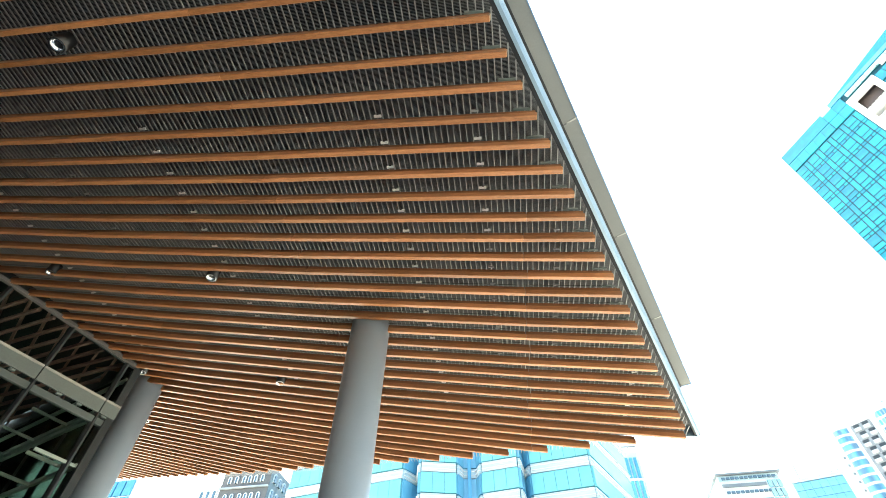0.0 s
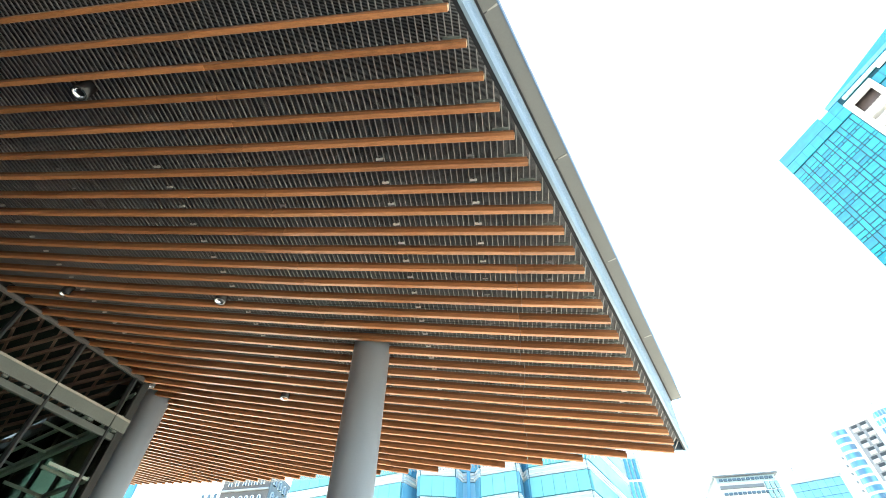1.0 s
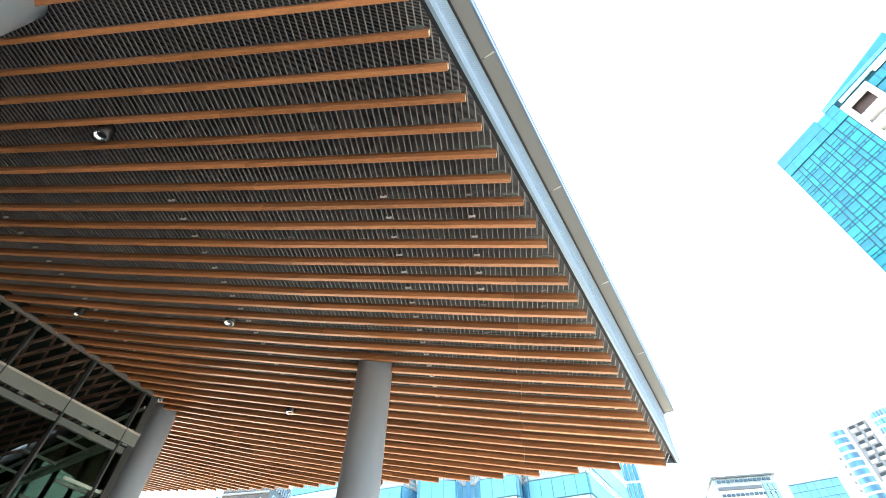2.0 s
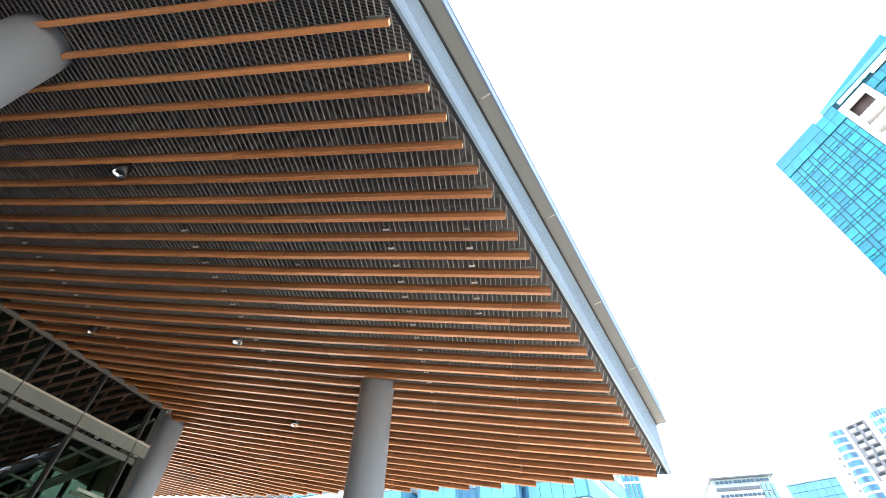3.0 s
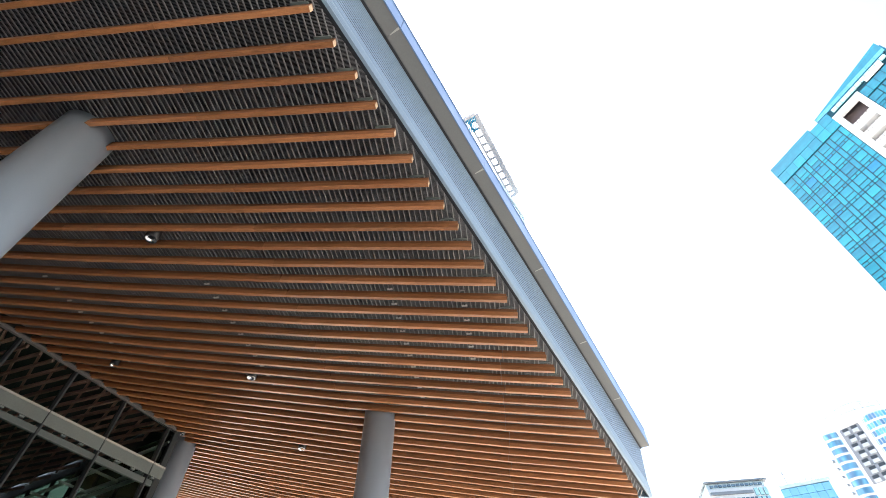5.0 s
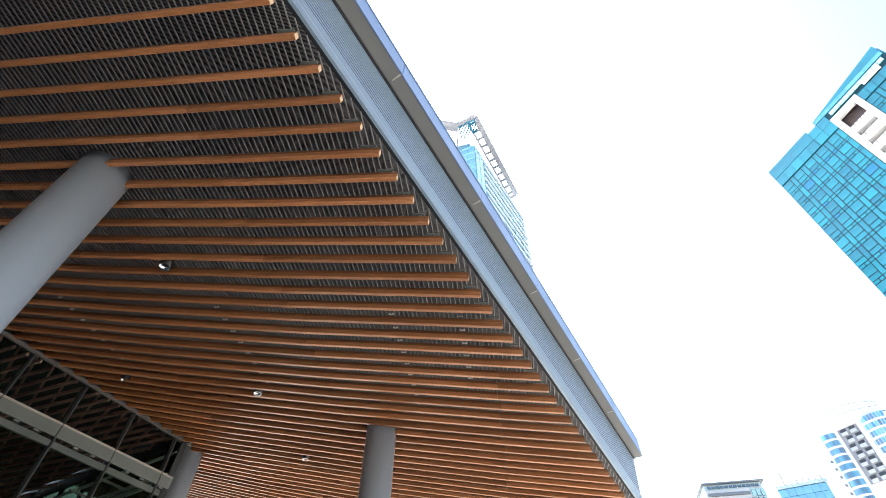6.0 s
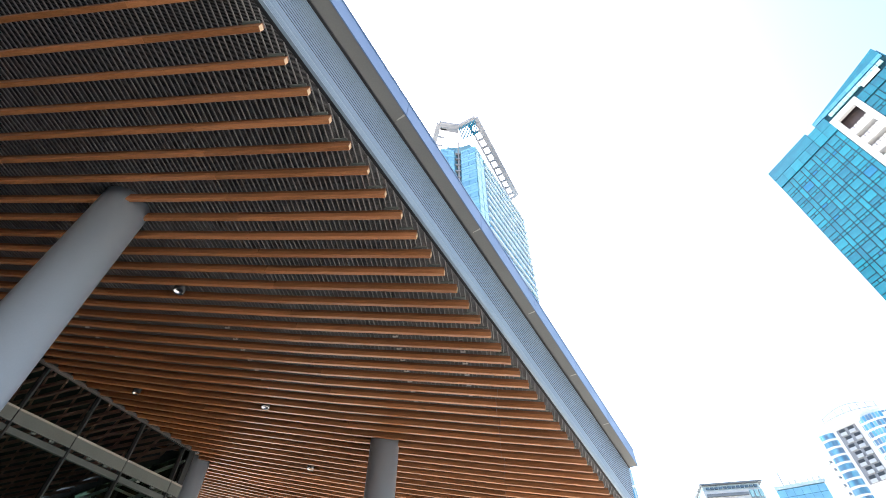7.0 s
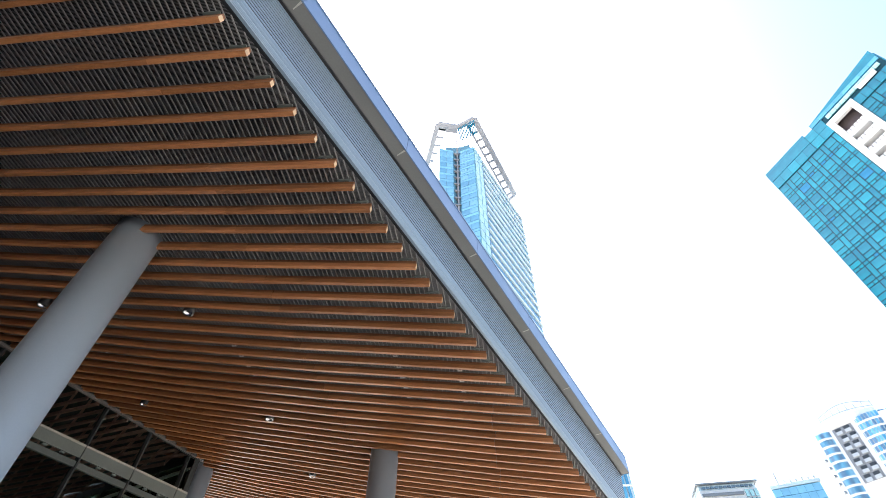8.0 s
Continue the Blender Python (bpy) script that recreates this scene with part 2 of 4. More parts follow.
def set_upright(whole, at=None):
    """Squares all parts of a thing. With at (a point of the plan) the thing keeps its vertical walls and level floors."""
    if at:
        lift = squared(*at).z - at[2]

    def moved(v):
        if not at:
            return squared(*v)
        q = squared(v.x, v.y, at[2])
        return Vector((q.x, q.y, v.z + (lift if v.z > 1 else 0)))

    for ob in whole.children_recursive:
        if ob.matrix_basis == Matrix():
            for vert in ob.data.vertices:
                vert.co = moved(vert.co)
        elif ob.parent.matrix_basis == Matrix() or ob.parent == whole:
            ob.matrix_basis.translation = moved(ob.matrix_basis.translation)


# ------------------------------------------------------------------ ground
bm = bmesh.new()
bmesh.ops.create_grid(bm, x_segments=8, y_segments=8, size=1500)
ground = part("ground", bm, PAVE, None)
tagged(ground, "pale grey paved forecourt and streets", "ground", kind="structure")

# unseen dark slab, added to dim the bounce onto the slats near the hall
k0, k1 = Vector((-12.0 + 0.508 * 7, 20.9)), Vector((-12.0 - 0.508 * 60, 13.9 - 60))
slab = [(k0.x, k0.y), (k1.x, k1.y), (k1.x + 9.5, k1.y - 4.8), (k0.x + 9.5, k0.y - 4.8)]
pavement = part("pavement", prism(slab, -0.05, 0.012), DARK_SLAB, None)
tagged(pavement, "unseen dark slab added along the hall to dim bounced light", "pavement", kind="structure")

# ------------------------------------------------------------------ canopy
canopy = thing("canopy", (-3, 5, 0), "wide flat canopy with cedar slats under dark grating", "canopy")
corner = Vector((edge_x(Y_TIP), Y_TIP, 0))
X_WEST = -30.0
bm = bmesh.new()
rows = []
y = Y_BACK
while y < 33:
    x0 = edge_x(y) if y <= Y_TIP else min(edge_x(Y_TIP), front_x(y))
    xs = [x0 + (X_WEST - x0) * i / 14 for i in range(15)]
    rows.append([[bm.verts.new((x, y, grate(x, y) + h)) for x in xs] for h in (0.03, 0.09)])
    y += 0.79
for (lo0, hi0), (lo1, hi1) in zip(rows, rows[1:]):
    for i in range(14):
        bm.faces.new((lo0[i], lo0[i + 1], lo1[i + 1], lo1[i]))
        bm.faces.new((hi0[i], hi1[i], hi1[i + 1], hi0[i + 1]))
# the sheet's black colour stands in for the unlit void above the bars
part("liner", bm, DARK, canopy, "black sheet standing in for the unlit void above the grating")
bm = bmesh.new()
rows = []
y = Y_BACK
while y < 32:
    x0 = edge_x(y) + 0.1 if y <= Y_TIP - 0.4 else min(edge_x(Y_TIP), front_x(y)) - 0.8
    xs = [x0 + (X_WEST - x0) * i / 14 for i in range(15)]
    rows.append([[bm.verts.new((x, y, max(low_z, grate(x, y) + h))) for x in xs] for h, low_z in ((0.25, 11.25), (0.6, 11.6))])
    y += 0.79
for (lo0, hi0), (lo1, hi1) in zip(rows, rows[1:]):
    for i in range(14):
        bm.faces.new((lo0[i], lo0[i + 1], lo1[i + 1], lo1[i]))
        bm.faces.new((hi0[i], hi1[i], hi1[i + 1], hi0[i + 1]))
part("roof_deck", bm, SOFFIT, canopy, "flat grey roof deck")

# grating bars, square to the slats
k = 0
u = -19.0
while u < 6.5:
    ys, ye = Y_BACK, front_y(u) + 0.1
    lean = 0.066
    # where the bar meets the long edge
    y_edge = (u - EDGE_AT_0 + 0.14) / (EDGE_RUN - lean)
    if y_edge > ys:
        ys = y_edge
    ye = min(ye, 31)
    if ye - ys > 0.3 and ys < 14:
        n = max(1, math.ceil((ye - ys) / 3.0))
        run = [ys + (ye - ys) * i / n for i in range(n + 1)]
        part("grating_bar", sweep(rect(0.018, 0.024), [(u + lean * q, q, grate(u + lean * q, q)) for q in run]), BAR, canopy)
    u += 0.115

# fine upright cross wires of the grating, along the slats
wire_verts, wire_faces = [], []
v = -14.0
while v < 29.0:
    xr = min((EDGE_AT_0 + EDGE_RUN * v) / (1 - EDGE_RUN * TWIST), slat_front(v)) - 0.13
    xl = max(-22.0, (-12.3 + (v - 13.05) * A.x / A.y) / (1 - TWIST * A.x / A.y)) if v < 13 else -29.0
    n = 7 if xr - xl > 0.4 else -1
    for i in range(n + 1):
        x = xl + (xr - xl) * i / n
        y = v + TWIST * x
        z = grate(x, y)
        base = len(wire_verts)
        wire_verts += [(x, y - 0.001, z - 0.021), (x, y + 0.001, z - 0.021), (x, y + 0.001, z - 0.004), (x, y - 0.001, z - 0.004)]
        if i:
            wire_faces += [(base - 4 + j, base - 4 + (j + 1) % 4, base + (j + 1) % 4, base + j) for j in range(4)]
    v += 0.02
wires = bpy.data.meshes.new("wire_mesh")
wires.from_pydata(wire_verts, [], wire_faces)
part("wire_mesh", wires, WIRE, canopy)["kind"] = "stuff"

# slats, each in lengths that butt at shadow joints
bracket_mesh = box_mesh("bracket", 0.13, 0.05, 0.036, GALV, 0.006)
# black block: the dark of the bracket's slot, put in as colour
slot_mesh = box_mesh("bolt", 0.035, 0.06, 0.016, BLACK)
bracket_end = box_mesh("bracket_end", 0.28, 0.05, 0.028, STEEL, 0.006)
bracket_dark = box_mesh("bracket_dark", 0.12, 0.04, 0.04, BAR, 0.006)
end_mesh = None
rng = random.Random(4)
COLUMNS = [(-2.78, 9.15, 0.5), (-7.38, -0.81, 0.51), (-12.0, -10.8, 0.5), (-12.6, 14.3, 0.5), (-16.6, -20.8, 0.5)]


def slat_line(v):
    return lambda x: v + TWIST * x


k0 = int((Y_BACK - FIRST) / PITCH)
for k in range(k0, 54):
    v = FIRST + k * PITCH
    yl = slat_line(v)
    x_right = (-0.3944 + 0.5004 * v) / (1 - 0.5004 * TWIST)
    x_front = slat_front(v)
    at_front = x_front < x_right
    x_right = min(x_right, x_front)
    x_left = -29.5
    y_here = yl(-13.0)
    if y_here < 13.2:
        x_left = (-12.3 + (v - 13.05) * A.x / A.y) / (1 - TWIST * A.x / A.y) + 0.03
    if x_right - x_left < 0.4:
        continue
    cuts = [x_left]
    for j in (-14.9, -9.6, -4.42 + 0.066 * v, 0.72 + 0.067 * v):
        if v > -10 and x_left + 0.3 < j < x_right - 0.3 and not (j > 0 and v < 5.2):
            cuts.append(j + rng.uniform(-0.05, 0.05))
    cuts.append(x_right)
    spans = []
    for s0, s1 in zip(cuts, cuts[1:]):
        pieces = [(s0 + 0.003, s1 - 0.003)]
        spans += pieces
    for s0, s1 in spans:
        p0, p1 = [(x, yl(x), grate(x, yl(x)) - DROP + 0.125) for x in (s0, s1)]
        slat = part("slat", sweep(rect(0.092, 0.125, 0.009), [p0, p1]), WOOD, canopy)
        part("carrier", sweep(rect(0.078, 0.09), [(x, y, z + 0.09) for x, y, z in (p0, (p1[0] - 0.01, p1[1], p1[2]))]), WOOD_DARK, slat, "darker, narrower upper strip of the slat")
        if abs(s1 - x_right) < 0.01 and not at_front:
            bm = sweep(rect(0.084, 0.115), [(s1, yl(s1), p1[2] - 0.005), (s1 + 0.004, yl(s1), p1[2] - 0.0055)])
            part("end_grain", bm, WOOD_END, slat, "pale sawn end")
        for bx, mesh in [(-12.25, bracket_mesh), (-9.5, bracket_dark), (-6.85, bracket_mesh), (-4.3, bracket_dark), (-1.85, bracket_mesh), (-0.1, bracket_mesh), (1.3, bracket_dark), (3.3, bracket_mesh), (5.6, bracket_dark)]:
            x = bx + 0.075 * v
            if bx == -0.1 and not 3.3 < v < 6.3:
                mesh = bracket_dark
            if v > 2.9 and s0 + 0.2 < x < s1 - 0.5:
                m = Matrix.Translation((x, yl(x) - 0.085, grate(x, yl(x)) - 0.11))
                part("bracket", mesh, GALV, slat, "", m)
                if mesh is bracket_mesh and s1 > -6:
                    part("bolt", slot_mesh, BLACK, slat, "", m)
        if v > -10 and abs(s1 - x_right) < 0.01 and s1 - s0 > 1:
            x = s1 - 0.24
            part("bracket", bracket_end, STEEL, slat, "", Matrix.Translation((x, yl(x) - 0.05, grate(x, yl(x)) - 0.1)))
        if v > 7:
            q0, q1 = [(x, yl(x) - 0.07, grate(x, yl(x)) - 0.12) for x in (s0 + 0.02, s1 - 0.2)]
            part("conduit", sweep(rect(0.011, 0.011), [q0, q1]), DKSTEEL, slat)

# fascia: ribbed upright face, soffit strip and outer flashing
Y0 = Y_BACK


def low(y):
    return Vector((edge_x(y), y, grate(edge_x(y), y) + 0.0))


def high(y):
    return Vector((edge_x(y) + 0.06, y, 11.2))


TOP_TIP = 14.1                         # the face leans forward at the corner


def face(f, out=0.0, y=None):
    """A point of the upright face: f from its lower edge to its top, at y or at the raked corner."""
    y = Y_TIP + (TOP_TIP - Y_TIP) * f if y is None else y
    return low(y).lerp(high(y), f) - B * out


def strip(profile):
    """A length of the face with a profile of pairs: share of the height, and how far it stands out."""
    bm = bmesh.new()
    ends = [[bm.verts.new(face(f, out, y)) for f, out in profile] for y in (Y0, None)]
    n = len(profile)
    for j in range(n):
        bm.faces.new((ends[0][j], ends[0][(j + 1) % n], ends[1][(j + 1) % n], ends[1][j]))
    bm.faces.new(ends[0]), bm.faces.new(ends[1])
    bmesh.ops.recalc_face_normals(bm, faces=bm.faces)
    return bm


# rounded mouldings along the lower edge
for f0, f1, swell in ((0.0, 0.1, 0.05), (0.102, 0.17, 0.04), (0.172, 0.235, 0.03)):
    prof = [(f0 + (f1 - f0) * i / 8, 0.01 + swell * math.sin(math.pi * i / 8)) for i in range(9)]
    part("moulding", strip(prof + [(f1, -0.05), (f0, -0.05)]), FASCIA, canopy, "smooth rounded lower moulding")
# flat ribs; the shade of the grooves is put into the backing's colour
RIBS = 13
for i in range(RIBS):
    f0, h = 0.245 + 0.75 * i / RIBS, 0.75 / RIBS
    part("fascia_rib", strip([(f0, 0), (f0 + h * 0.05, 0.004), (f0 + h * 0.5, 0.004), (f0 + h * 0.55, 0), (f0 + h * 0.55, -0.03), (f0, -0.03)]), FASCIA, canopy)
part("fascia_backing", strip([(0.02, -0.001), (0.995, -0.001), (0.995, -0.1), (0.02, -0.1)]), GROOVE_SHADE, canopy, "backing behind the ribs, coloured dark for the grooves' shade")

PANEL = 3.18
y = TOP_TIP
while y > Y0:
    y1 = 10.68 if y > 13 else y - PANEL
    a, b = high(y - 0.006), high(y1 + 0.006)
    w = -B * 0.365
    poly = [(q.x, q.y) for q in (a, a + w, b + w, b)]
    panel = part("soffit_panel", prism(poly, 11.2, 11.26), SOFFIT, canopy)
    poly = [(q.x, q.y) for q in (a + w + B * 0.004, a + w - B * 0.02, b + w - B * 0.02, b + w + B * 0.004)]
    part("flashing", prism(poly, 11.19, 11.85), EDGE, canopy)
    # pale sealant strip at the joint
    poly = [(q.x, q.y) for q in (b + w * 0.35, b + w * 0.96, b + w * 0.96 - A * 0.045, b + w * 0.35 - A * 0.02)]
    part("joint_strip", prism(poly, 11.19, 11.199), PALEGREY, panel)
    y = y1
a, b = high(TOP_TIP), high(Y0)
part("flashing_end", prism([(q.x, q.y) for q in (a - B * 0.004 + A * 0.004, a - B * 0.38 + A * 0.004, a - B * 0.38 + A * 0.024, a - B * 0.004 + A * 0.024)], 11.19, 11.85), EDGE, canopy)
part("flashing_cap", prism([(q.x, q.y) for q in (a, a - B * 0.4, b - B * 0.4, b)], 11.85, 11.9), EDGE, canopy)
# solid black bar: the gap's shade is put in as colour
part("shadow_gap", sweep(rect(0.07, 0.05), [high(Y0) + Vector((0.02, 0, 0.004)), high(TOP_TIP) + Vector((0.02, 0, 0.004))]), BLACK, canopy)

# end of the upright face at the corner
q0, q1 = low(Y_TIP), high(Y_TIP)
edge = [(q0.x - 0.02, Y_TIP + 0.02)] + [(x, front_y(x) + 0.1) for x in (4.5, 2.0, -1.0, -4.0, -6.0, -9.0, -12.0, -15.0, -18.0, -22.0, -26.0, X_WEST)]
for (xa, ya), (xb, yb) in zip(edge, edge[1:]):
    part("front_fascia", prism([(xa, ya), (xa, ya + 0.08), (xb, yb + 0.08), (xb, yb)], lambda x, y: grate(x, y) + 0.02, lambda x, y: max(11.2, grate(x, y) + 0.5)), FASCIA, canopy, "grey front fascia")


set_upright(canopy)

# ------------------------------------------------------------------ columns
def column(x, y, r):
    top = lambda a, b, x=x, y=y: squared(x + a, y + b, grate(x + a, y + b) - 0.05).z
    x, y, _ = squared(x, y, grate(x, y) - 0.3)
    c = thing("column", (x, y, 0), "round grey painted steel column carrying the canopy", "column", "canopy columns")
    part("shaft", cylinder(r * 0.97, 0, 0, 72, top), COLUMN, c, "", Matrix.Translation((x, y, 0)))
    part("base_plate", cylinder(r + 0.12, 0, 0.05, 48), COLUMN, c, "", Matrix.Translation((x, y, 0.0)))
    return c


for cx, cy, r in COLUMNS:
    column(cx, cy, r)

# ------------------------------------------------------------------ downlights
def downlight(x, y):
    x, y, z = squared(x, y, grate(x, y))
    d = thing("downlight", (x, y, z), "round recessed downlight with a polished reflector", "ceiling lamp", "canopy downlights")
    seg = 32
    bm = bmesh.new()
    prof = [(0.14, 0.05), (0.14, -0.36), (0.116, -0.36), (0.11, -0.2)]
    rings = [[bm.verts.new((r * math.cos(2 * math.pi * i / seg), r * math.sin(2 * math.pi * i / seg), h)) for i in range(seg)] for r, h in prof]
    for a, b in zip(rings, rings[1:]):
        for i in range(seg):
            bm.faces.new((a[i], a[(i + 1) % seg], b[(i + 1) % seg], b[i])).smooth = True
    part("housing", bm, BLACK, d, "black cylinder", Matrix.Translation((x, y, z)))
    bm = bmesh.new()
    prof = [(0.117, -0.361), (0.109, -0.365), (0.096, -0.356), (0.078, -0.335), (0.06, -0.3)]
    rings = [[bm.verts.new((r * math.cos(2 * math.pi * i / seg), r * math.sin(2 * math.pi * i / seg), h)) for i in range(seg)] for r, h in prof]
    for a, b in zip(rings, rings[1:]):
        for i in range(seg):
            bm.faces.new((a[i], a[(i + 1) % seg], b[(i + 1) % seg], b[i])).smooth = True
    part("lamp_socket", cylinder(0.058, -0.31, -0.2, 24), BLACK, d, "dark socket", Matrix.Translation((x, y, z)))
    part("reflector", bm, CHROME, d, "polished metal ring", Matrix.Translation((x, y, z)))


for x, y in [(-7.22, 1.75), (-6.77, 7.53), (-6.46, 12.42), (-12.22, 8.0), (-12.2, 13.15), (-12.36, 2.17), (-14.9, 17.9)]:
    downlight(x, y)

# ------------------------------------------------------------------ glazed hall
Q = Vector((-12.3, 13.05, 0))
TRANSOM = 10.1
HEAD = 11.54
hall = thing("hall", (Q.x - 6, Q.y - 4, 0), "glazed hall with pale steel transoms and dark mullions", "building")
S_BACK = 58.8


def wpt(s, z, out=0.0, side=1):
    """side 1: along the canopy's edge; side 2: round the corner."""
    p = Q - A * s - B * out if side == 1 else Q + B * s + A * out
    return Vector((p.x, p.y, z))


def head(p):
    """The glass climbs a little towards the back."""
    return min(HEAD + 0.058 * max(0.0, (Q - Vector((p.x, p.y, 0))).dot(A)), 12.03)


MULL = 2.1
for side in (1, 2):
    s = 0.0
    while s < S_BACK:
        step = 0.41 if s == 0 else MULL
        p, q = wpt(s, 0, 0, side), wpt(min(s + step, S_BACK), 0, 0, side)
        part("mullion", sweep([(-0.04, -0.09), (0.04, -0.09), (0.04, 0.09), (-0.04, 0.09)], [p, p + Vector((0.0001, 0, head(p)))]), DKSTEEL, hall)
        inw0 = (B if side == 1 else -A) * 0.1
        for z0, z1 in ((0.1, 4.9), (5.0, TRANSOM - 0.8), (TRANSOM + 0.02, None)) if side == 1 else ((0.02, 5.0), (5.0, TRANSOM), (TRANSOM, None)):
            d = (q - p).normalized() * (0.05 if side == 1 else 0.001)
            nrm = B * 0.012 if side == 1 else A * 0.012
            poly = [(c.x, c.y) for c in (p + d - nrm, q - d - nrm, q - d + nrm, p + d + nrm)]
            top = (lambda x, y: head(Vector((x, y, 0))) - 0.04) if z1 is None else z1
            bm = prism(poly, z0, top)
            bmesh.ops.delete(bm, geom=[f for f in bm.faces if abs(f.normal.z) > 0.9 or abs(f.normal.dot(d.normalized())) > 0.9], context='FACES_ONLY')
            pane = part("pane", bm, GLASS if side == 1 else GREENGLASS, hall)
            pane.visible_shadow = side == 2
        # head frame
        part("head_rail", sweep(rect(0.08, 0.08), [Vector((p.x, p.y, head(p))), Vector((q.x, q.y, head(q)))]), DKSTEEL, hall)
        part("header_panel", sweep(rect(0.05, 3.2), [Vector((c.x, c.y, head(c) + 3.2)) + inw0 * 0.3 for c in (p, q)]), DKSTEEL, hall)
        if side == 2:
            for z, high_by in ((11.1, 0.09), (10.2, 0.13), (9.95, 0.13), (8.15, 0.12), (6.2, 0.12), (4.3, 0.12)):
                part("glazing_bar", sweep(rect(0.12, high_by), [Vector((p.x, p.y, z)) + inw0, Vector((q.x, q.y, z)) + inw0]), PALEGREEN, hall)
            for z in (10.1, 8.1):
                part("outrigger", sweep(rect(0.07, 0.09), [Vector((p.x, p.y, z)) + inw0 * 1.6, Vector((p.x, p.y, z)) + inw0 * 14]), PALEGREEN, hall)
        if side == 2:
            s += step
            continue
        ends = [wpt(min(max(c, 0.0), S_BACK), 0, 0.1) for c in (s, s + step)]
        part("edge_trim", sweep(rect(0.14, 0.1), [Vector((c.x, c.y, grate(c.x, c.y) - DROP + 0.09)) for c in ends]), TRIM, hall, "grey trim where the slats end")
        # transom: flange, web and lower flange of one length
        a, b = wpt(s + 0.02 - (0.16 if s == 0 and side == 1 else 0), TRANSOM, 0.1, side), wpt(min(s + step, S_BACK) - 0.02, TRANSOM, 0.1, side)
        inw = (B if side == 1 else -A) * 0.12
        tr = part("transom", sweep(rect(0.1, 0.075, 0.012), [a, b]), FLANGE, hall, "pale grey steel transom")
        # web darker than the flange: its shade is put into the colour
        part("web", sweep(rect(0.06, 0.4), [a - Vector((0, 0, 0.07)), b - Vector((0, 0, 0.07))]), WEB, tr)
        for f in (0.3, 0.62):
            c = a.lerp(b, f) - Vector((0, 0, 0.5)) + inw * 0.5
            part("clip", box_mesh("clip", 0.16, 0.1, 0.06, WEB, 0.01), WEB, tr, "", Matrix.Translation(c) @ Matrix.Rotation(math.atan2((b - a).y, (b - a).x), 4, 'Z'))
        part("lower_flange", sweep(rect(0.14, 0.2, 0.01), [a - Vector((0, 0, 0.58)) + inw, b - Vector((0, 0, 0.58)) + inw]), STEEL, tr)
        s += step
corner_post = [Q - A * 0.1 - B * 0.1, Q - A * 0.1 + B * 0.12, Q + A * 0.14 + B * 0.12, Q + A * 0.14 - B * 0.1]
part("corner_post", prism([(c.x, c.y) for c in corner_post], 0, HEAD), DKSTEEL, hall)
# dark lattice of the hall's own level ceiling
DEEP = 34.0
inner = [wpt(0.15, 0, -0.15), wpt(S_BACK, 0, -0.15), wpt(S_BACK, 0, -0.15) + B * DEEP, wpt(0.15, 0, -0.15) + B * DEEP]
part("ceiling_liner", prism([(p.x, p.y) for p in inner], 12.05, 12.15), BLACK, hall, "dark ceiling above the lattice")


# unseen floor, made pale to bounce light up to the lattice
part("hall_floor", prism([(p.x, p.y) for p in inner], -0.04, 0.03), BOUNCE_FLOOR, hall, "unseen pale floor added to bounce light into the hall")


def inside(p):
    d = Q - p
    return 0.15 < d.dot(A) < S_BACK and 0.15 < -d.dot(B) < DEEP


def lattice(direction, pitch, z, w, h):
    d = Vector((*direction, 0)).normalized()
    nrm = Vector((-d.y, d.x, 0))
    mid = Q - A * S_BACK / 2 + B * DEEP / 2
    for i in range(-110, 111):
        c = mid + nrm * pitch * i
        ts = [t * 0.1 for t in range(-480, 481) if inside(c + d * t * 0.1)]
        if len(ts) > 10:
            p, q = c + d * ts[0], c + d * ts[-1]
            part("lattice_batten", sweep(rect(w, h, 0.01), [Vector((p.x, p.y, z)), Vector((q.x, q.y, z))]), WOOD_IN, hall)


lattice((0.963, -0.27), 0.46, 11.8, 0.08, 0.14)
lattice((0.73, -0.685), 0.62, 11.92, 0.08, 0.14)
back = [wpt(-0.3, 0, -DEEP - 0.2), wpt(S_BACK, 0, -DEEP - 0.2), wpt(S_BACK, 0, -DEEP - 0.5), wpt(-0.3, 0, -DEEP - 0.5)]
part("rear_wall", prism([(p.x, p.y) for p in back], 0, 12.2), GREYSTONE, hall)
far_side = [wpt(S_BACK, 0, 0), wpt(S_BACK + 0.3, 0, 0), wpt(S_BACK + 0.3, 0, 0) + B * (DEEP + 0.5), wpt(S_BACK, 0, 0) + B * (DEEP + 0.5)]
part("side_wall", prism([(p.x, p.y) for p in far_side], 0, 12.2), GREYSTONE, hall)

set_upright(hall, (Q.x, Q.y, 10.8))


# ------------------------------------------------------------------ towers and buildings behind
def pane_grid(parent, a, b, z0, z1, bays, floors, mat, gap=0.25, depth=0.3, skip=None, name="window"):
    """Panes of one face from plan point a to b, each an object that shares its mesh, standing proud of the wall."""
    a, b = Vector((*a, 0)), Vector((*b, 0))
    d = (b - a)
    w = d.length / bays
    d.normalize()
    h = (z1 - z0) / floors
    me = box_mesh("pane", w - gap, depth, h - gap, mat)
    ang = math.atan2(d.y, d.x)
    for j in range(floors):
        for i in range(bays):
            if skip and skip(i, j):
                continue
            c = a + d * (w * (i + 0.5))
            part(name, me, mat, parent, "", Matrix.Translation((c.x, c.y, z0 + h * (j + 0.5))) @ Matrix.Rotation(ang, 4, 'Z'))


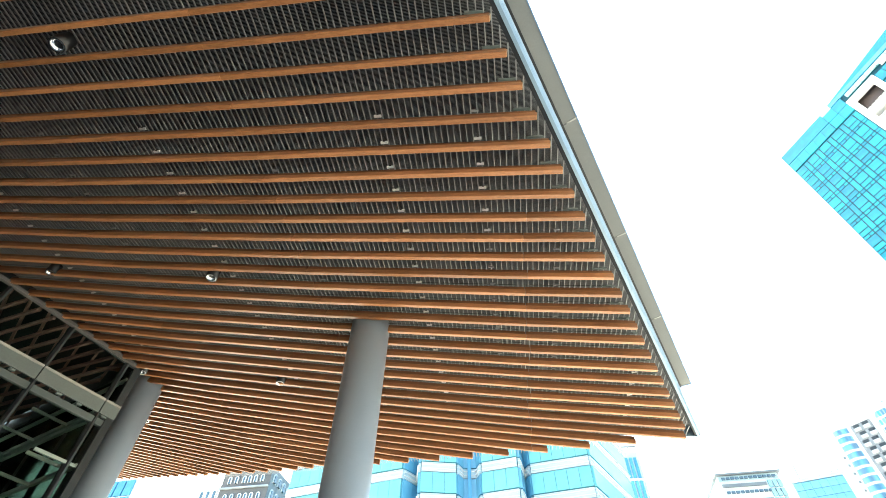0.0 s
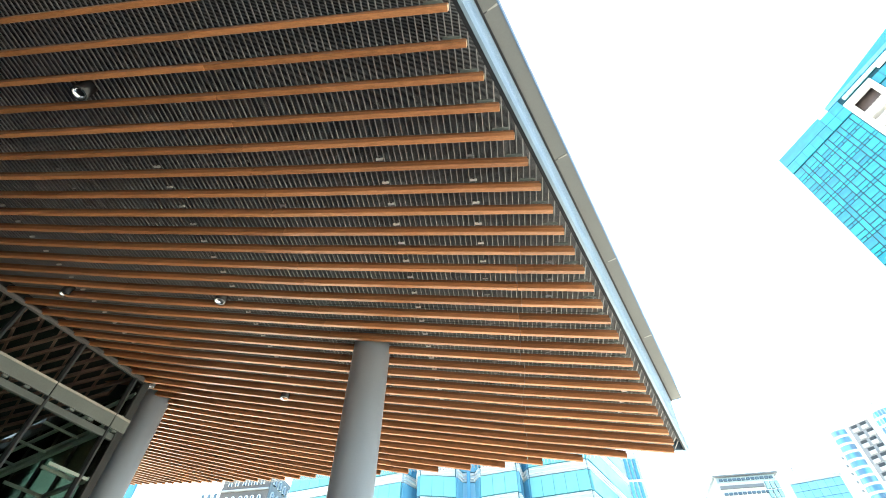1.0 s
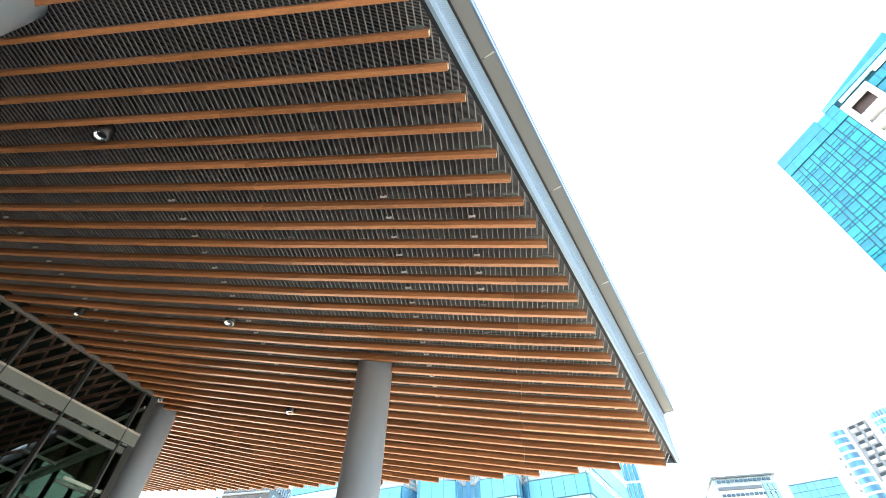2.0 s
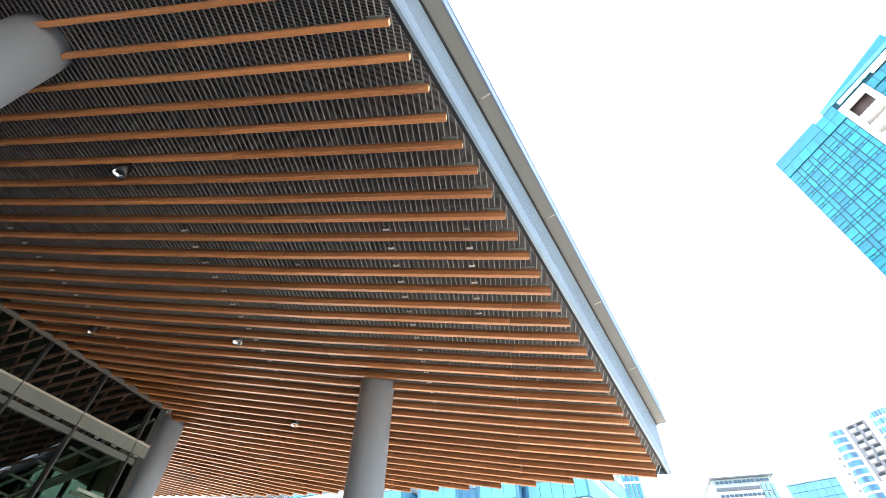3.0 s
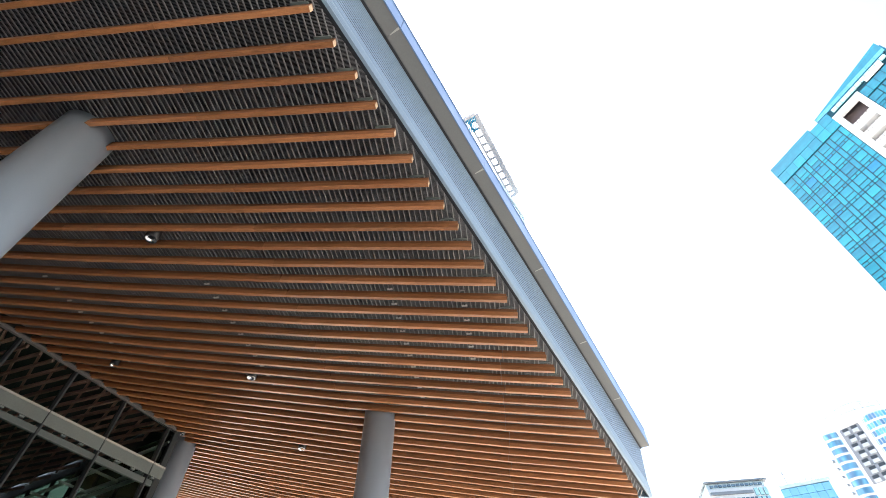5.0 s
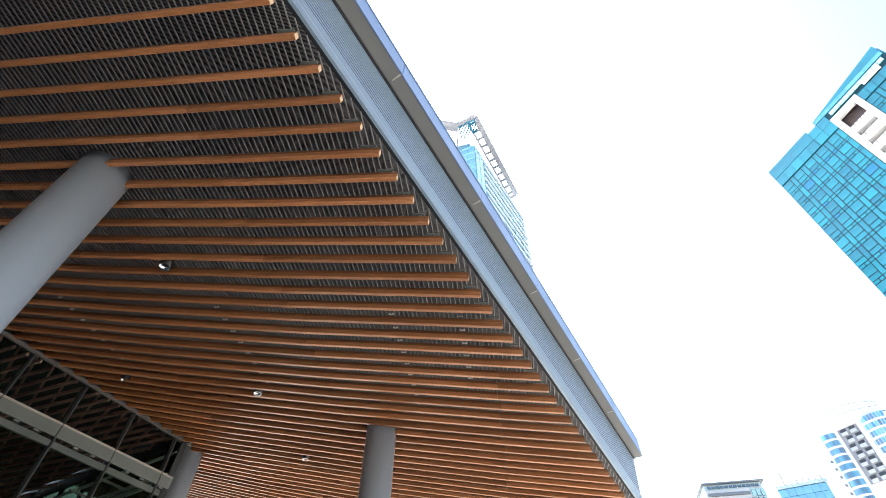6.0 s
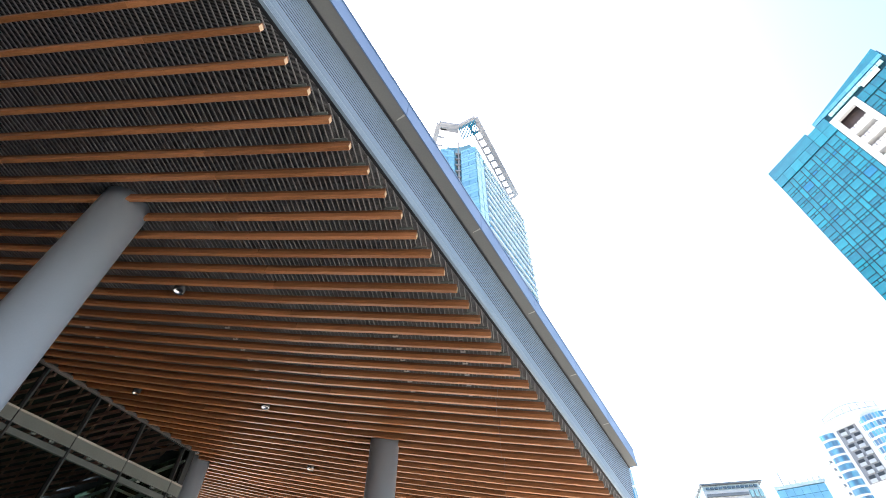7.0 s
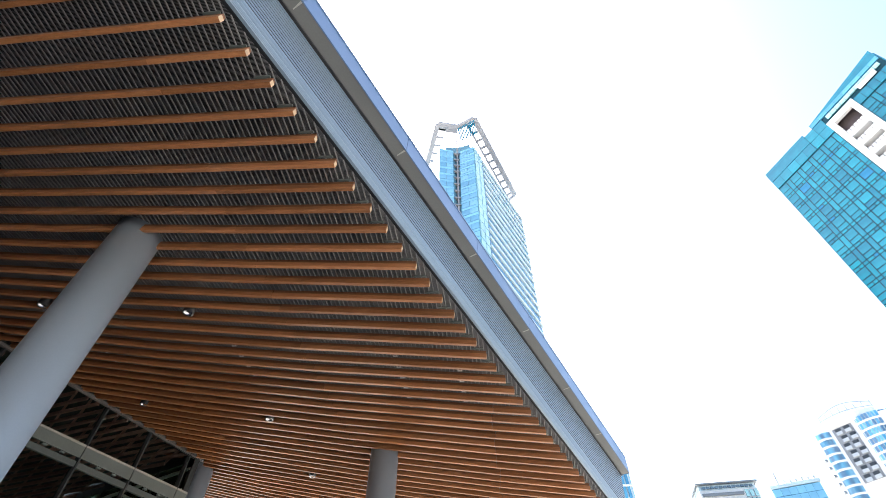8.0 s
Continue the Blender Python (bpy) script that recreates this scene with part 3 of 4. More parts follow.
def bands(parent, a, b, zs, height, mat, depth=0.4, name="window_band"):
    a, b = Vector((*a, 0)), Vector((*b, 0))
    d = b - a
    me = box_mesh("band", d.length - 0.3, depth, height, mat)
    c = (a + b) / 2
    for z in zs:
        part(name, me, mat, parent, "", Matrix.Translation((c.x, c.y, z)) @ Matrix.Rotation(math.atan2(d.y, d.x), 4, 'Z'))


def block(name, poly, z0, z1, mat, parent, label=""):
    return part(name, prism(poly, z0, z1), mat, parent, label)


# teal tower
PA, PB = Vector((96.33, 72.99)), Vector((112.0, 37.3))
dab = (PB - PA).normalized()
nab = Vector((0.915, 0.403))
teal = thing("glass_tower", (PA.x + 20, PA.y - 10, 0), "tall teal glass tower with white balcony shaft", "tower")


def tp(s, back=0.0):
    q = PA + dab * s + nab * back
    return (q.x, q.y)


def rising(x, y):
    """The taller part's roofline climbs a little."""
    return 132.4 + 3.1 * ((Vector((x, y)) - PA).dot(dab) - 17.2) / 21.8


block("wall", [tp(0), tp(14.3), tp(14.3, 30), tp(0, 30)], 0, 132.1, TEAL_FRAME, teal)
block("wall", [tp(14.3), tp(17.2), tp(17.2, 30), tp(14.3, 30)], 0, 130.9, TEAL_FRAME, teal)
block("wall", [tp(17.2), tp(20.4), tp(20.4, 30), tp(17.2, 30)], 0, rising, TEAL_FRAME, teal)
block("wall", [tp(28.3), tp(39), tp(39, 30), tp(28.3, 30)], 0, rising, TEAL_FRAME, teal)
block("wall", [tp(20.4, 2.0), tp(28.3, 2.0), tp(28.3, 30), tp(20.4, 30)], 0, 135.0, BROWN, teal)
block("wall", [tp(20.4), tp(28.3), tp(28.3, 1.99), tp(20.4, 1.99)], 127.7, rising, TEAL_FRAME, teal)
block("parapet", [tp(17.2, -0.12), tp(39, -0.12), tp(39, -0.01), tp(17.2, -0.01)], 132.3, lambda x, y: rising(x, y) + 0.1, TEAL, teal)
# each bay of each storey: a wide pane, a narrow one, a low strip and a small square
BAY, STOREY, LINE = 4.03, 5.1, 0.28
rng = random.Random(11)
TEAL_CELL = [(0.0, 1.0, 0.68, 1.5), (0.0, 2.5, 0.68, 2.6), (0.68, 1.0, 0.32, 4.1), (0.0, 0.0, 0.4, 1.0), (0.4, 0.0, 0.28, 1.0), (0.68, 0.0, 0.32, 1.0)]
cell_meshes = [[box_mesh("pane", fw * BAY - LINE, 0.06, fh - LINE, m) for _, _, fw, fh in TEAL_CELL] for m in (TEAL, TEAL_DEEP)]
turn = Matrix.Rotation(math.atan2(dab.y, dab.x), 4, 'Z')
for fl in range(13):
    z0 = 118.9 - STOREY * fl
    for s0, bays in ((0.0, 5), (28.4, 2.6)):
        for i in range(math.ceil(bays)):
            for j, (fx, fz, fw, fh) in enumerate(TEAL_CELL):
                s_mid = s0 + (i + fx + fw / 2) * BAY
                if s_mid > 39 or i + fx + fw > bays + 0.05:
                    continue
                deep = rng.random() < (0.025 if j < 3 else 0.08)
                q = tp(s_mid, -0.03)
                part("window", cell_meshes[deep][j], TEAL, teal, "", Matrix.Translation((q[0], q[1], z0 + fz + fh / 2)) @ turn)
pane_grid(teal, tp(0, -0.1), tp(14.3, -0.1), 124.2, 127.6, 5, 1, TEAL, 0.1)
pane_grid(teal, tp(0, -0.1), tp(14.3, -0.1), 127.7, 131.9, 2, 1, TEAL, 0.06)
pane_grid(teal, tp(14.4, -0.1), tp(20.3, -0.1), 124.2, 130.7, 2, 2, TEAL, 0.12)
pane_grid(teal, tp(17.3, -0.1), tp(38.9, -0.1), 130.9, 132.3, 8, 1, BLUE, 0.1)
pane_grid(teal, tp(28.4, -0.1), tp(38.9, -0.1), 124.2, 127.4, 5, 1, TEAL, 0.15)
pane_grid(teal, tp(39.1, 0), tp(39.1, 30), 60, 134, 8, 20, TEAL, 0.3)
for s in (20.4, 27.0):
    block("white_pier", [tp(s, -0.8), tp(s + 1.4, -0.8), tp(s + 1.4, 0.4), tp(s, 0.4)], 0, 127.6, CONCRETE, teal)
block("white_lintel", [tp(21.8, -0.8), tp(27.0, -0.8), tp(27.0, 0.4), tp(21.8, 0.4)], 125.9, 127.6, CONCRETE, teal)
for z in np.arange(120.2 - 4.35 * 13, 121, 4.35):
    bal = block("balcony", [tp(21.8, -0.5), tp(27.0, -0.5), tp(27.0, 1.8), tp(21.8, 1.8)], z - 1.9, z - 0.3, CONCRETE, teal, "white balcony slab")
    for i in range(5):
        s = 21.9 + i * 1.03
        block("rail_panel", [tp(s, -0.45), tp(s + 0.8, -0.45), tp(s + 0.8, -0.3), tp(s, -0.3)], z - 0.296, z + 0.75, CONCRETE, bal)
pane_grid(teal, tp(21.5, -0.3), tp(38, -0.3), 128.9, 130.3, 11, 1, PALEBLUE, 0.14, name="roof_light")
block("sign_board", [tp(31.2, -0.6), tp(36.2, -0.6), tp(36.2, -0.4), tp(31.2, -0.4)], 127.7, 129.1, CONCRETE, teal, "plain white sign panel")
for i in range(5):
    block("sign_mark", [tp(31.9 + i * 0.75, -0.64), tp(32.4 + i * 0.75, -0.64), tp(32.4 + i * 0.75, -0.604), tp(31.9 + i * 0.75, -0.604)], 128.2, 128.7, LIGHTPANEL, teal)

# blue tower with an oversailing roof frame
btower = thing("glass_tower", (3, 78, 0), "blue glass tower with striped floors and roof frame", "tower")
cL, g0, gi, g1, cR, far, bk1, bk2 = (-7.86, 62.71), (-3.54, 63.78), (-2.4, 65.4), (-1.28, 64.32), (3.33, 62.69), (20.18, 92.61), (6, 101), (-16, 78)
block("wall", [cL, g0, gi, g1, cR, far, bk1, bk2], 0, 141, BLUEFRAME, btower)
for fl in range(24):
    z = 58 + fl * 3.45
    pane_grid(btower, (cL[0], cL[1] - 0.1), (g0[0], g0[1] - 0.1), z, z + 2.3, 2, 1, TOWERBLUE, 0.2)
    pane_grid(btower, (cL[0], cL[1] - 0.1), (g0[0], g0[1] - 0.1), z + 2.3, z + 3.45, 1, 1, SKYBLUE, 0.15, name="spandrel")
    pane_grid(btower, (g1[0], g1[1] - 0.1), (cR[0], cR[1] - 0.1), z, z + 2.3, 2, 1, TOWERBLUE, 0.2)
    pane_grid(btower, (g1[0], g1[1] - 0.1), (cR[0], cR[1] - 0.1), z + 2.3, z + 3.45, 1, 1, SKYBLUE, 0.15, name="spandrel")
dside = Vector((far[0] - cR[0], far[1] - cR[1])).normalized()
pane_grid(btower, (cR[0] + 0.1, cR[1]), (cR[0] + 0.1 + dside.x * 5, cR[1] + dside.y * 5), 58, 141, 2, 24, PALEBLUE, 0.4)
bands(btower, (cR[0] + dside.x * 5.4 + 0.1, cR[1] + dside.y * 5.4), (far[0] + 0.1, far[1]), np.arange(58, 140, 3.45), 1.9, DEEPBLUE)
bands(btower, (cR[0] + dside.x * 5.4 + 0.3, cR[1] + dside.y * 5.4), (far[0] + 0.3, far[1]), np.arange(59.7, 140, 3.45), 0.9, PALEFRAME, 0.7, "floor_edge")
for z in np.arange(60, 140, 3.45):
    part("groove_slab", prism([(-3.3, 63.9), (-1.5, 64.2), (-1.9, 65.0), (-2.8, 64.9)], z, z + 0.5), GREYPANEL, btower)
RING = [Vector((*p, 149.6)) for p in ((-13.3, 73.25), (-8.35, 58.2), (-1.62, 59.8), (4.08, 57.05), (18.95, 88.43))]
for i, (a, b) in enumerate(zip(RING, RING[1:])):
    step = Vector((0, 0, 0.06 * i))
    part("roof_beam", sweep(rect(1.7, 0.9 + 0.02 * i, 0.1), [a + step, b + step]), ROOFFRAME, btower)
part("roof_beam", sweep(rect(0.8, 0.8, 0.1), [RING[4], Vector((16.5, 90.5, 149.6))]), ROOFFRAME, btower)
a, b = RING[3], RING[4]
for i in range(11):
    p = a.lerp(b, (i + 0.5) / 11)
    part("roof_rung", sweep(rect(0.6, 0.6), [p, p + Vector((-2.5, 1.2, 0))]), GREYPANEL, btower)
part("roof_beam", sweep(rect(0.6, 0.7, 0.1), [a + Vector((-2.5, 1.9, 0)), b + Vector((-2.5, 1.2, 0))]), ROOFFRAME, btower)
for i in range(12):
    p = RING[2].lerp(RING[3], (i + 0.3) / 12)
    part("roof_fin", sweep(rect(0.32, 0.9), [p, p + Vector((0.9, 5.0, 0))]), DEEPBLUE, btower)
for i in range(5):
    p = RING[0].lerp(RING[1], (i + 0.5) / 5)
    part("roof_rung", sweep(rect(0.5, 0.6), [p, p + Vector((3.0, 0.7, 0))]), ROOFFRAME, btower)
part("roof_panel", prism([(-8.2, 58.7), (-1.7, 60.2), (-1.9, 62.0), (-8.0, 60.5)], 149.0, 149.3), ROOFFRAME, btower)
block("penthouse", [(-6, 66), (-2.6, 66.5), (2, 65.5), (14, 88), (6, 96), (-12, 78)], 141, 147.5, BLUEFRAME, btower)
part("mast", sweep(rect(0.25, 0.25), [Vector((-1.7, 61, 149)), Vector((-1.69, 61, 156))]), GREYPANEL, btower)
part("groove_post", sweep(rect(0.5, 0.5), [Vector((-2.4, 64.5, 58)), Vector((-2.39, 64.5, 149))]), GREYPANEL, btower)

# rounded white residential tower
S = 1.25
rt = thing("apartment_tower", (160, 185, 0), "white rounded apartment tower with ribbon windows and balconies", "tower")


def sc(x, y):
    return (0.52 + (x - 0.52) * S, -7.05 + (y + 7.05) * S)


l0, s0_, s1_, r1_ = sc(117.5, 149.9), sc(121.7, 146.6), sc(125.4, 141.7), sc(136, 133)
ZT = 107.0
bkA, bkB = (l0[0] + 22, l0[1] + 14), (r1_[0] + 16, r1_[1] + 18)
block("wall", [l0, s0_, s1_, sc(128.5, 137.2), sc(133, 134.4), sc(138.5, 134), sc(143, 136), bkB, bkA], 0, ZT, CONCRETE, rt)
FL = 3.05


def arc_pts(p, q, bow, n):
    p, q = Vector(p), Vector(q)
    d = q - p
    nr = Vector((d.y, -d.x)).normalized()
    if nr.dot(p - Vector((0.5, -7))) > 0:
        nr = -nr
    return [tuple(p.lerp(q, i / n) + nr * bow * math.sin(math.pi * i / n)) for i in range(n + 1)]


for fl in range(16):
    z = ZT - 1.3 - fl * FL
    for (p, q, bow, nn) in ((l0, sc(121.0, 147.1), 1.0, 9), (sc(125.9, 141.2), sc(133.0, 135.0), 1.8, 10), (sc(133.3, 135.0), sc(139.5, 135.4), 1.4, 6)):
        pts = arc_pts(p, q, bow, nn)
        zz = z + (1.2 if nn != 9 else 0)
        slab = part("floor_band", prism([*pts, (q[0] + 2, q[1] + 3), (p[0] + 2, p[1] + 3)], zz - 2.2, zz - 1.4), CONCRETE, rt)
        for i in range(nn):
            u0, u1 = Vector(pts[i]), Vector(pts[i + 1])
            part("window", prism([tuple(u0.lerp(u1, 0.1)), tuple(u0.lerp(u1, 0.9)), tuple(u0.lerp(u1, 0.9) + Vector((0.6, 0.8))), tuple(u0.lerp(u1, 0.1) + Vector((0.6, 0.8)))], zz - 1.37, zz + 0.82), (TOWERBLUE, BLUE, DIMBLUE, MIDBLUE, DIMBLUE)[(i * 3 + fl * 2 + (i * fl) % 3) % 5], slab)
    if fl < 7:
        p, q = Vector(s0_), Vector(s1_)
        nr = Vector((-0.62, -0.78))
        bay = part("balcony_bay", prism([tuple(p + nr * 0.2), tuple(q + nr * 0.2), tuple(q + nr * 0.02), tuple(p + nr * 0.02)], z - 2.0, z + 0.95), GREYPANEL, rt)
        for i in range(2):
            c = p.lerp(q, 0.12 + 0.45 * i + 0.1 * (fl % 2))
            e = c + (q - p) * 0.3
            part("balcony", prism([tuple(c + nr * 0.9), tuple(e + nr * 0.9), tuple(e + nr * 0.2), tuple(c + nr * 0.2)], z - 1.9, z - 0.7), LIGHTPANEL, bay)
            part("dark_door", prism([tuple(c + nr * 0.26), tuple(e + nr * 0.26), tuple(e + nr * 0.205), tuple(c + nr * 0.205)], z - 0.6, z + 0.7), DARKFACE, bay)
crown = arc_pts(sc(120.5, 147.8), sc(132.5, 137.6), 3.0, 14)
part("crown_drum", prism([*crown, bkB, bkA], ZT + 0.004, ZT + 3.4), CONCRETE, rt)
for k, (z0, lift) in enumerate(((ZT + 4.2, 0.0), (ZT + 6.4, 1.4))):
    path = [Vector((x + 1 * k, y + 1 * k, z0 + lift * math.sin(math.pi * i / 14))) for i, (x, y) in enumerate(crown)]
    part("crown_rail", sweep([(-0.12, -0.1), (0.12, -0.1), (0.12, 0.1), (-0.12, 0.1)], path), DIMFRAME, rt, "thin grey roof rail")
for i in range(0, 15, 2):
    x, y = crown[i]
    part("rail_post", box_mesh("post", 0.2, 0.2, 3.2, DIMFRAME, 0, True), DIMFRAME, rt, "", Matrix.Translation((x + 0.5, y + 0.5, ZT + 3.4)))
for fl in range(2, 16):
    part("side_balcony", box_mesh("side_balcony", 1.2, 1.6, 1.0, DIMFRAME, 0.05), DIMFRAME, rt, "", Matrix.Translation((l0[0] - 1.1 + 0.05 * fl, l0[1] + 0.9, ZT - 4.5 - fl * FL)))

# low white block and pale blue block
lowb = thing("office_block", (56, 105, 0), "white flat-roofed office block with strip windows", "building")
block("wall", [(48.83, 99.61), (60.4, 98.15), (63, 114), (51, 116)], 0, 46.5, CONCRETE, lowb)
block("roof", [(48.3, 99.1), (60.8, 97.5), (63.6, 114.5), (50.6, 116.6)], 47.6, 47.85, DIMFRAME, lowb, "thin grey flat roof")
block("attic", [(48.9, 99.7), (60.3, 98.3), (62.8, 113.8), (51.1, 115.8)], 46.504, 47.59, PALEFRAME, lowb)
for z in (46.95, 44.3, 41.0):
    pane_grid(lowb, (49.4, 99.38), (59.8, 98.05), z - 0.35, z + 0.35, 12, 1, GREYBLUE, 0.28)
for z in (45.55, 42.6, 39.4):
    bands(lowb, (49.2, 99.4), (57.4, 98.35), [z], 0.55, DIMFRAME, 0.4, "shade_strip")
pane_grid(lowb, (57.6, 98.3), (60.3, 97.95), 38, 46.3, 3, 5, PALEBLUE, 0.3)
pane_grid(lowb, (60.5, 98.3), (63.0, 113.5), 38, 46.3, 6, 5, PALEBLUE, 0.4)
block("roof_box", [(43.5, 105), (48, 104.4), (49, 112), (44.5, 112.6)], 0, 44.5, CONCRETE, lowb)
blueb = thing("office_block", (88, 132, 0), "pale blue glass office block with roof railing", "building")
block("wall", [(81.2, 128.2), (91.7, 123.6), (98, 137), (87, 142)], 0, 58.8, BLUEFRAME, blueb)
pane_grid(blueb, (81.15, 128.05), (91.65, 123.45), 40, 58.6, 6, 10, SKYBLUE, 0.1)
block("roof_edge", [(80.8, 128), (91.9, 123.1), (92.2, 123.8), (81.1, 128.7)], 58.804, 59.6, PALEFRAME, blueb)
for i in range(6):
    p = Vector((84.5, 126.6, 59.6)).lerp(Vector((91, 123.8, 59.6)), i / 5)
    part("roof_vent", box_mesh("vent", 0.6, 0.6, 0.9, CONCRETE, 0.05, True), CONCRETE, blueb, "", Matrix.Translation(p))
part("mast", sweep(rect(0.2, 0.2), [Vector((83.2, 127.6, 58.8)), Vector((83.21, 127.6, 63))]), GREYPANEL, blueb)

# faceted pale glass building straight behind the canopy's front
fg = thing("office_building", (-5, 60, 0), "pale faceted glass office building with white spandrel bands", "building")
plan = [(-22.8, 55.1), (-8.6, 50.5), (-7.0, 52.8), (-6.4, 49.0), (-2.6, 49.6), (-2.0, 51.0), (-0.3, 51.0), (0.2, 49.6), (4.0, 48.4), (4.8, 52.0), (5.5, 50.2), (11.5, 48.4), (18.5, 60.0)]
FH = 3.15
TOPF = 32.0
shell = plan + [(18.5, 75), (-22.8, 75)]
block("wall", shell, 0, TOPF, GREYTEAL, fg)
for i, (a, b) in enumerate(zip(plan, plan[1:])):
    n_b = max(1, round(math.dist(a, b) / 1.35))
    # narrow side facets bluer: their shading is put into the glass colour
    mat = MIDBLUE if i in (1, 2, 4, 5, 6, 8, 9) else AQUA
    va, vb = Vector(a), Vector(b)
    out = Vector(((vb - va).y, -(vb - va).x)).normalized() * 0.1
    for fl in range(-1, 4):
        z = TOPF - 5.0 - fl * FH
        pane_grid(fg, tuple(va + out), tuple(vb + out), z - 1.03, z + 1.03, n_b, 1, mat, 0.08)
        bands(fg, tuple(va + out * 0.8), tuple(vb + out * 0.8), [z + 1.57], 0.95, PALEFRAME, 0.3, "spandrel")
        bands(fg, tuple(va + out * 2), tuple(vb + out * 2), [z + 1.36, z + 1.78], 0.08, CONCRETE, 0.3, "spandrel_trim")
part("downpipe", sweep([(-0.2, -0.2), (0.2, -0.2), (0.2, 0.2), (-0.2, 0.2)], [Vector((-1.2, 50.5, 0)), Vector((-1.19, 50.5, TOPF))]), BLUE, fg)

dkb = thing("office_building", (40, 138, 0), "far office building with tall blue windows and roof rail", "building")
block("wall", [(33.6, 133.7), (45.6, 133.0), (48.0, 144.0), (33.6, 144.0)], 0, 70.2, PALEFRAME, dkb)
pane_grid(dkb, (34.2, 133.4), (45.2, 132.75), 31.0, 68.6, 9, 6, BLUE, 0.5)
bands(dkb, (33.7, 133.3), (45.5, 132.6), np.arange(37.2, 68, 6.27), 0.5, CONCRETE, 0.6, "floor_edge")
pane_grid(dkb, (45.75, 133.3), (48.05, 143.7), 31.0, 68.6, 6, 6, SKYBLUE, 0.5)
block("roof_rail", [(33.6, 133.2), (45.6, 132.5), (45.6, 132.8), (33.6, 133.5)], 71.3, 71.7, GREYPANEL, dkb)
for i in range(7):
    x = 33.9 + i * 1.9
    part("rail_post", box_mesh("post", 0.2, 0.2, 1.1, GREYPANEL, 0, True), GREYPANEL, dkb, "", Matrix.Translation((x, 133.4 - 0.11 * i, 70.2)))
podium = thing("office_building", (19, 52, 0), "low pale podium with glazed parapet", "building")
block("wall", [(13.2, 49.5), (19.0, 48.9), (24, 56), (14, 58)], 0, 20.8, PALEFRAME, podium)
block("coping", [(13.0, 49.3), (19.1, 48.7), (19.2, 49.2), (13.1, 49.8)], 20.804, 21.3, CONCRETE, podium)
pane_grid(podium, (13.3, 49.4), (18.9, 48.82), 17, 20.4, 5, 1, PALEBLUE, 0.15)

# grey stone building with stepped roof
gs = thing("stone_building", (-36, 74, 0), "grey stone building with white gables and arched windows", "building")
block("wall", [(-39.4, 69.0), (-31.6, 68.0), (-31.0, 76.0), (-39, 80)], 0, 34.6, GREYSTONE, gs)
block("side_wall", [(-31.59, 68.1), (-30.6, 76.0), (-30.9, 80), (-32.5, 80), (-31.61, 76)], 0, 34.8, PALESTONEWALL, gs)
# wing in white: the light on this face is put into its colour
block("side_wing", [(-43.0, 69.8), (-39.41, 69.1), (-39.0, 80), (-43, 81)], 0, 32.6, CONCRETE, gs)
block("roof_block", [(-37.2, 69.6), (-33.2, 69.0), (-33, 76), (-37, 77)], 34.604, 36.4, GREYSTONE, gs)


def arched_window(c, ang, w, h):
    """White surround with a rounded head, and a dim pane within it."""
    m = Matrix.Translation(c) @ Matrix.Rotation(ang, 4, 'Z')
    arch = lambda r, top: [(-r, -h / 2), (r, -h / 2)] + [(r * math.cos(math.pi * i / 8), top + r * math.sin(math.pi * i / 8)) for i in range(9)]
    holder = None
    for name, r, depth, mat in (("window", w / 2, 0.16, CONCRETE), ("pane", w / 2 - 0.17, 0.24, GREYBLUE)):
        bm = bmesh.new()
        pts = arch(r, h / 2 - w / 2)
        fr, bk = [bm.verts.new((x, -depth, z)) for x, z in pts], [bm.verts.new((x, 0.05, z)) for x, z in pts]
        bm.faces.new(fr), bm.faces.new(bk)
        for i in range(len(pts)):
            bm.faces.new((fr[i], fr[(i + 1) % len(pts)], bk[(i + 1) % len(pts)], bk[i]))
        bmesh.ops.recalc_face_normals(bm, faces=bm.faces)
        holder = part(name, bm, mat, holder or gs, "", m)


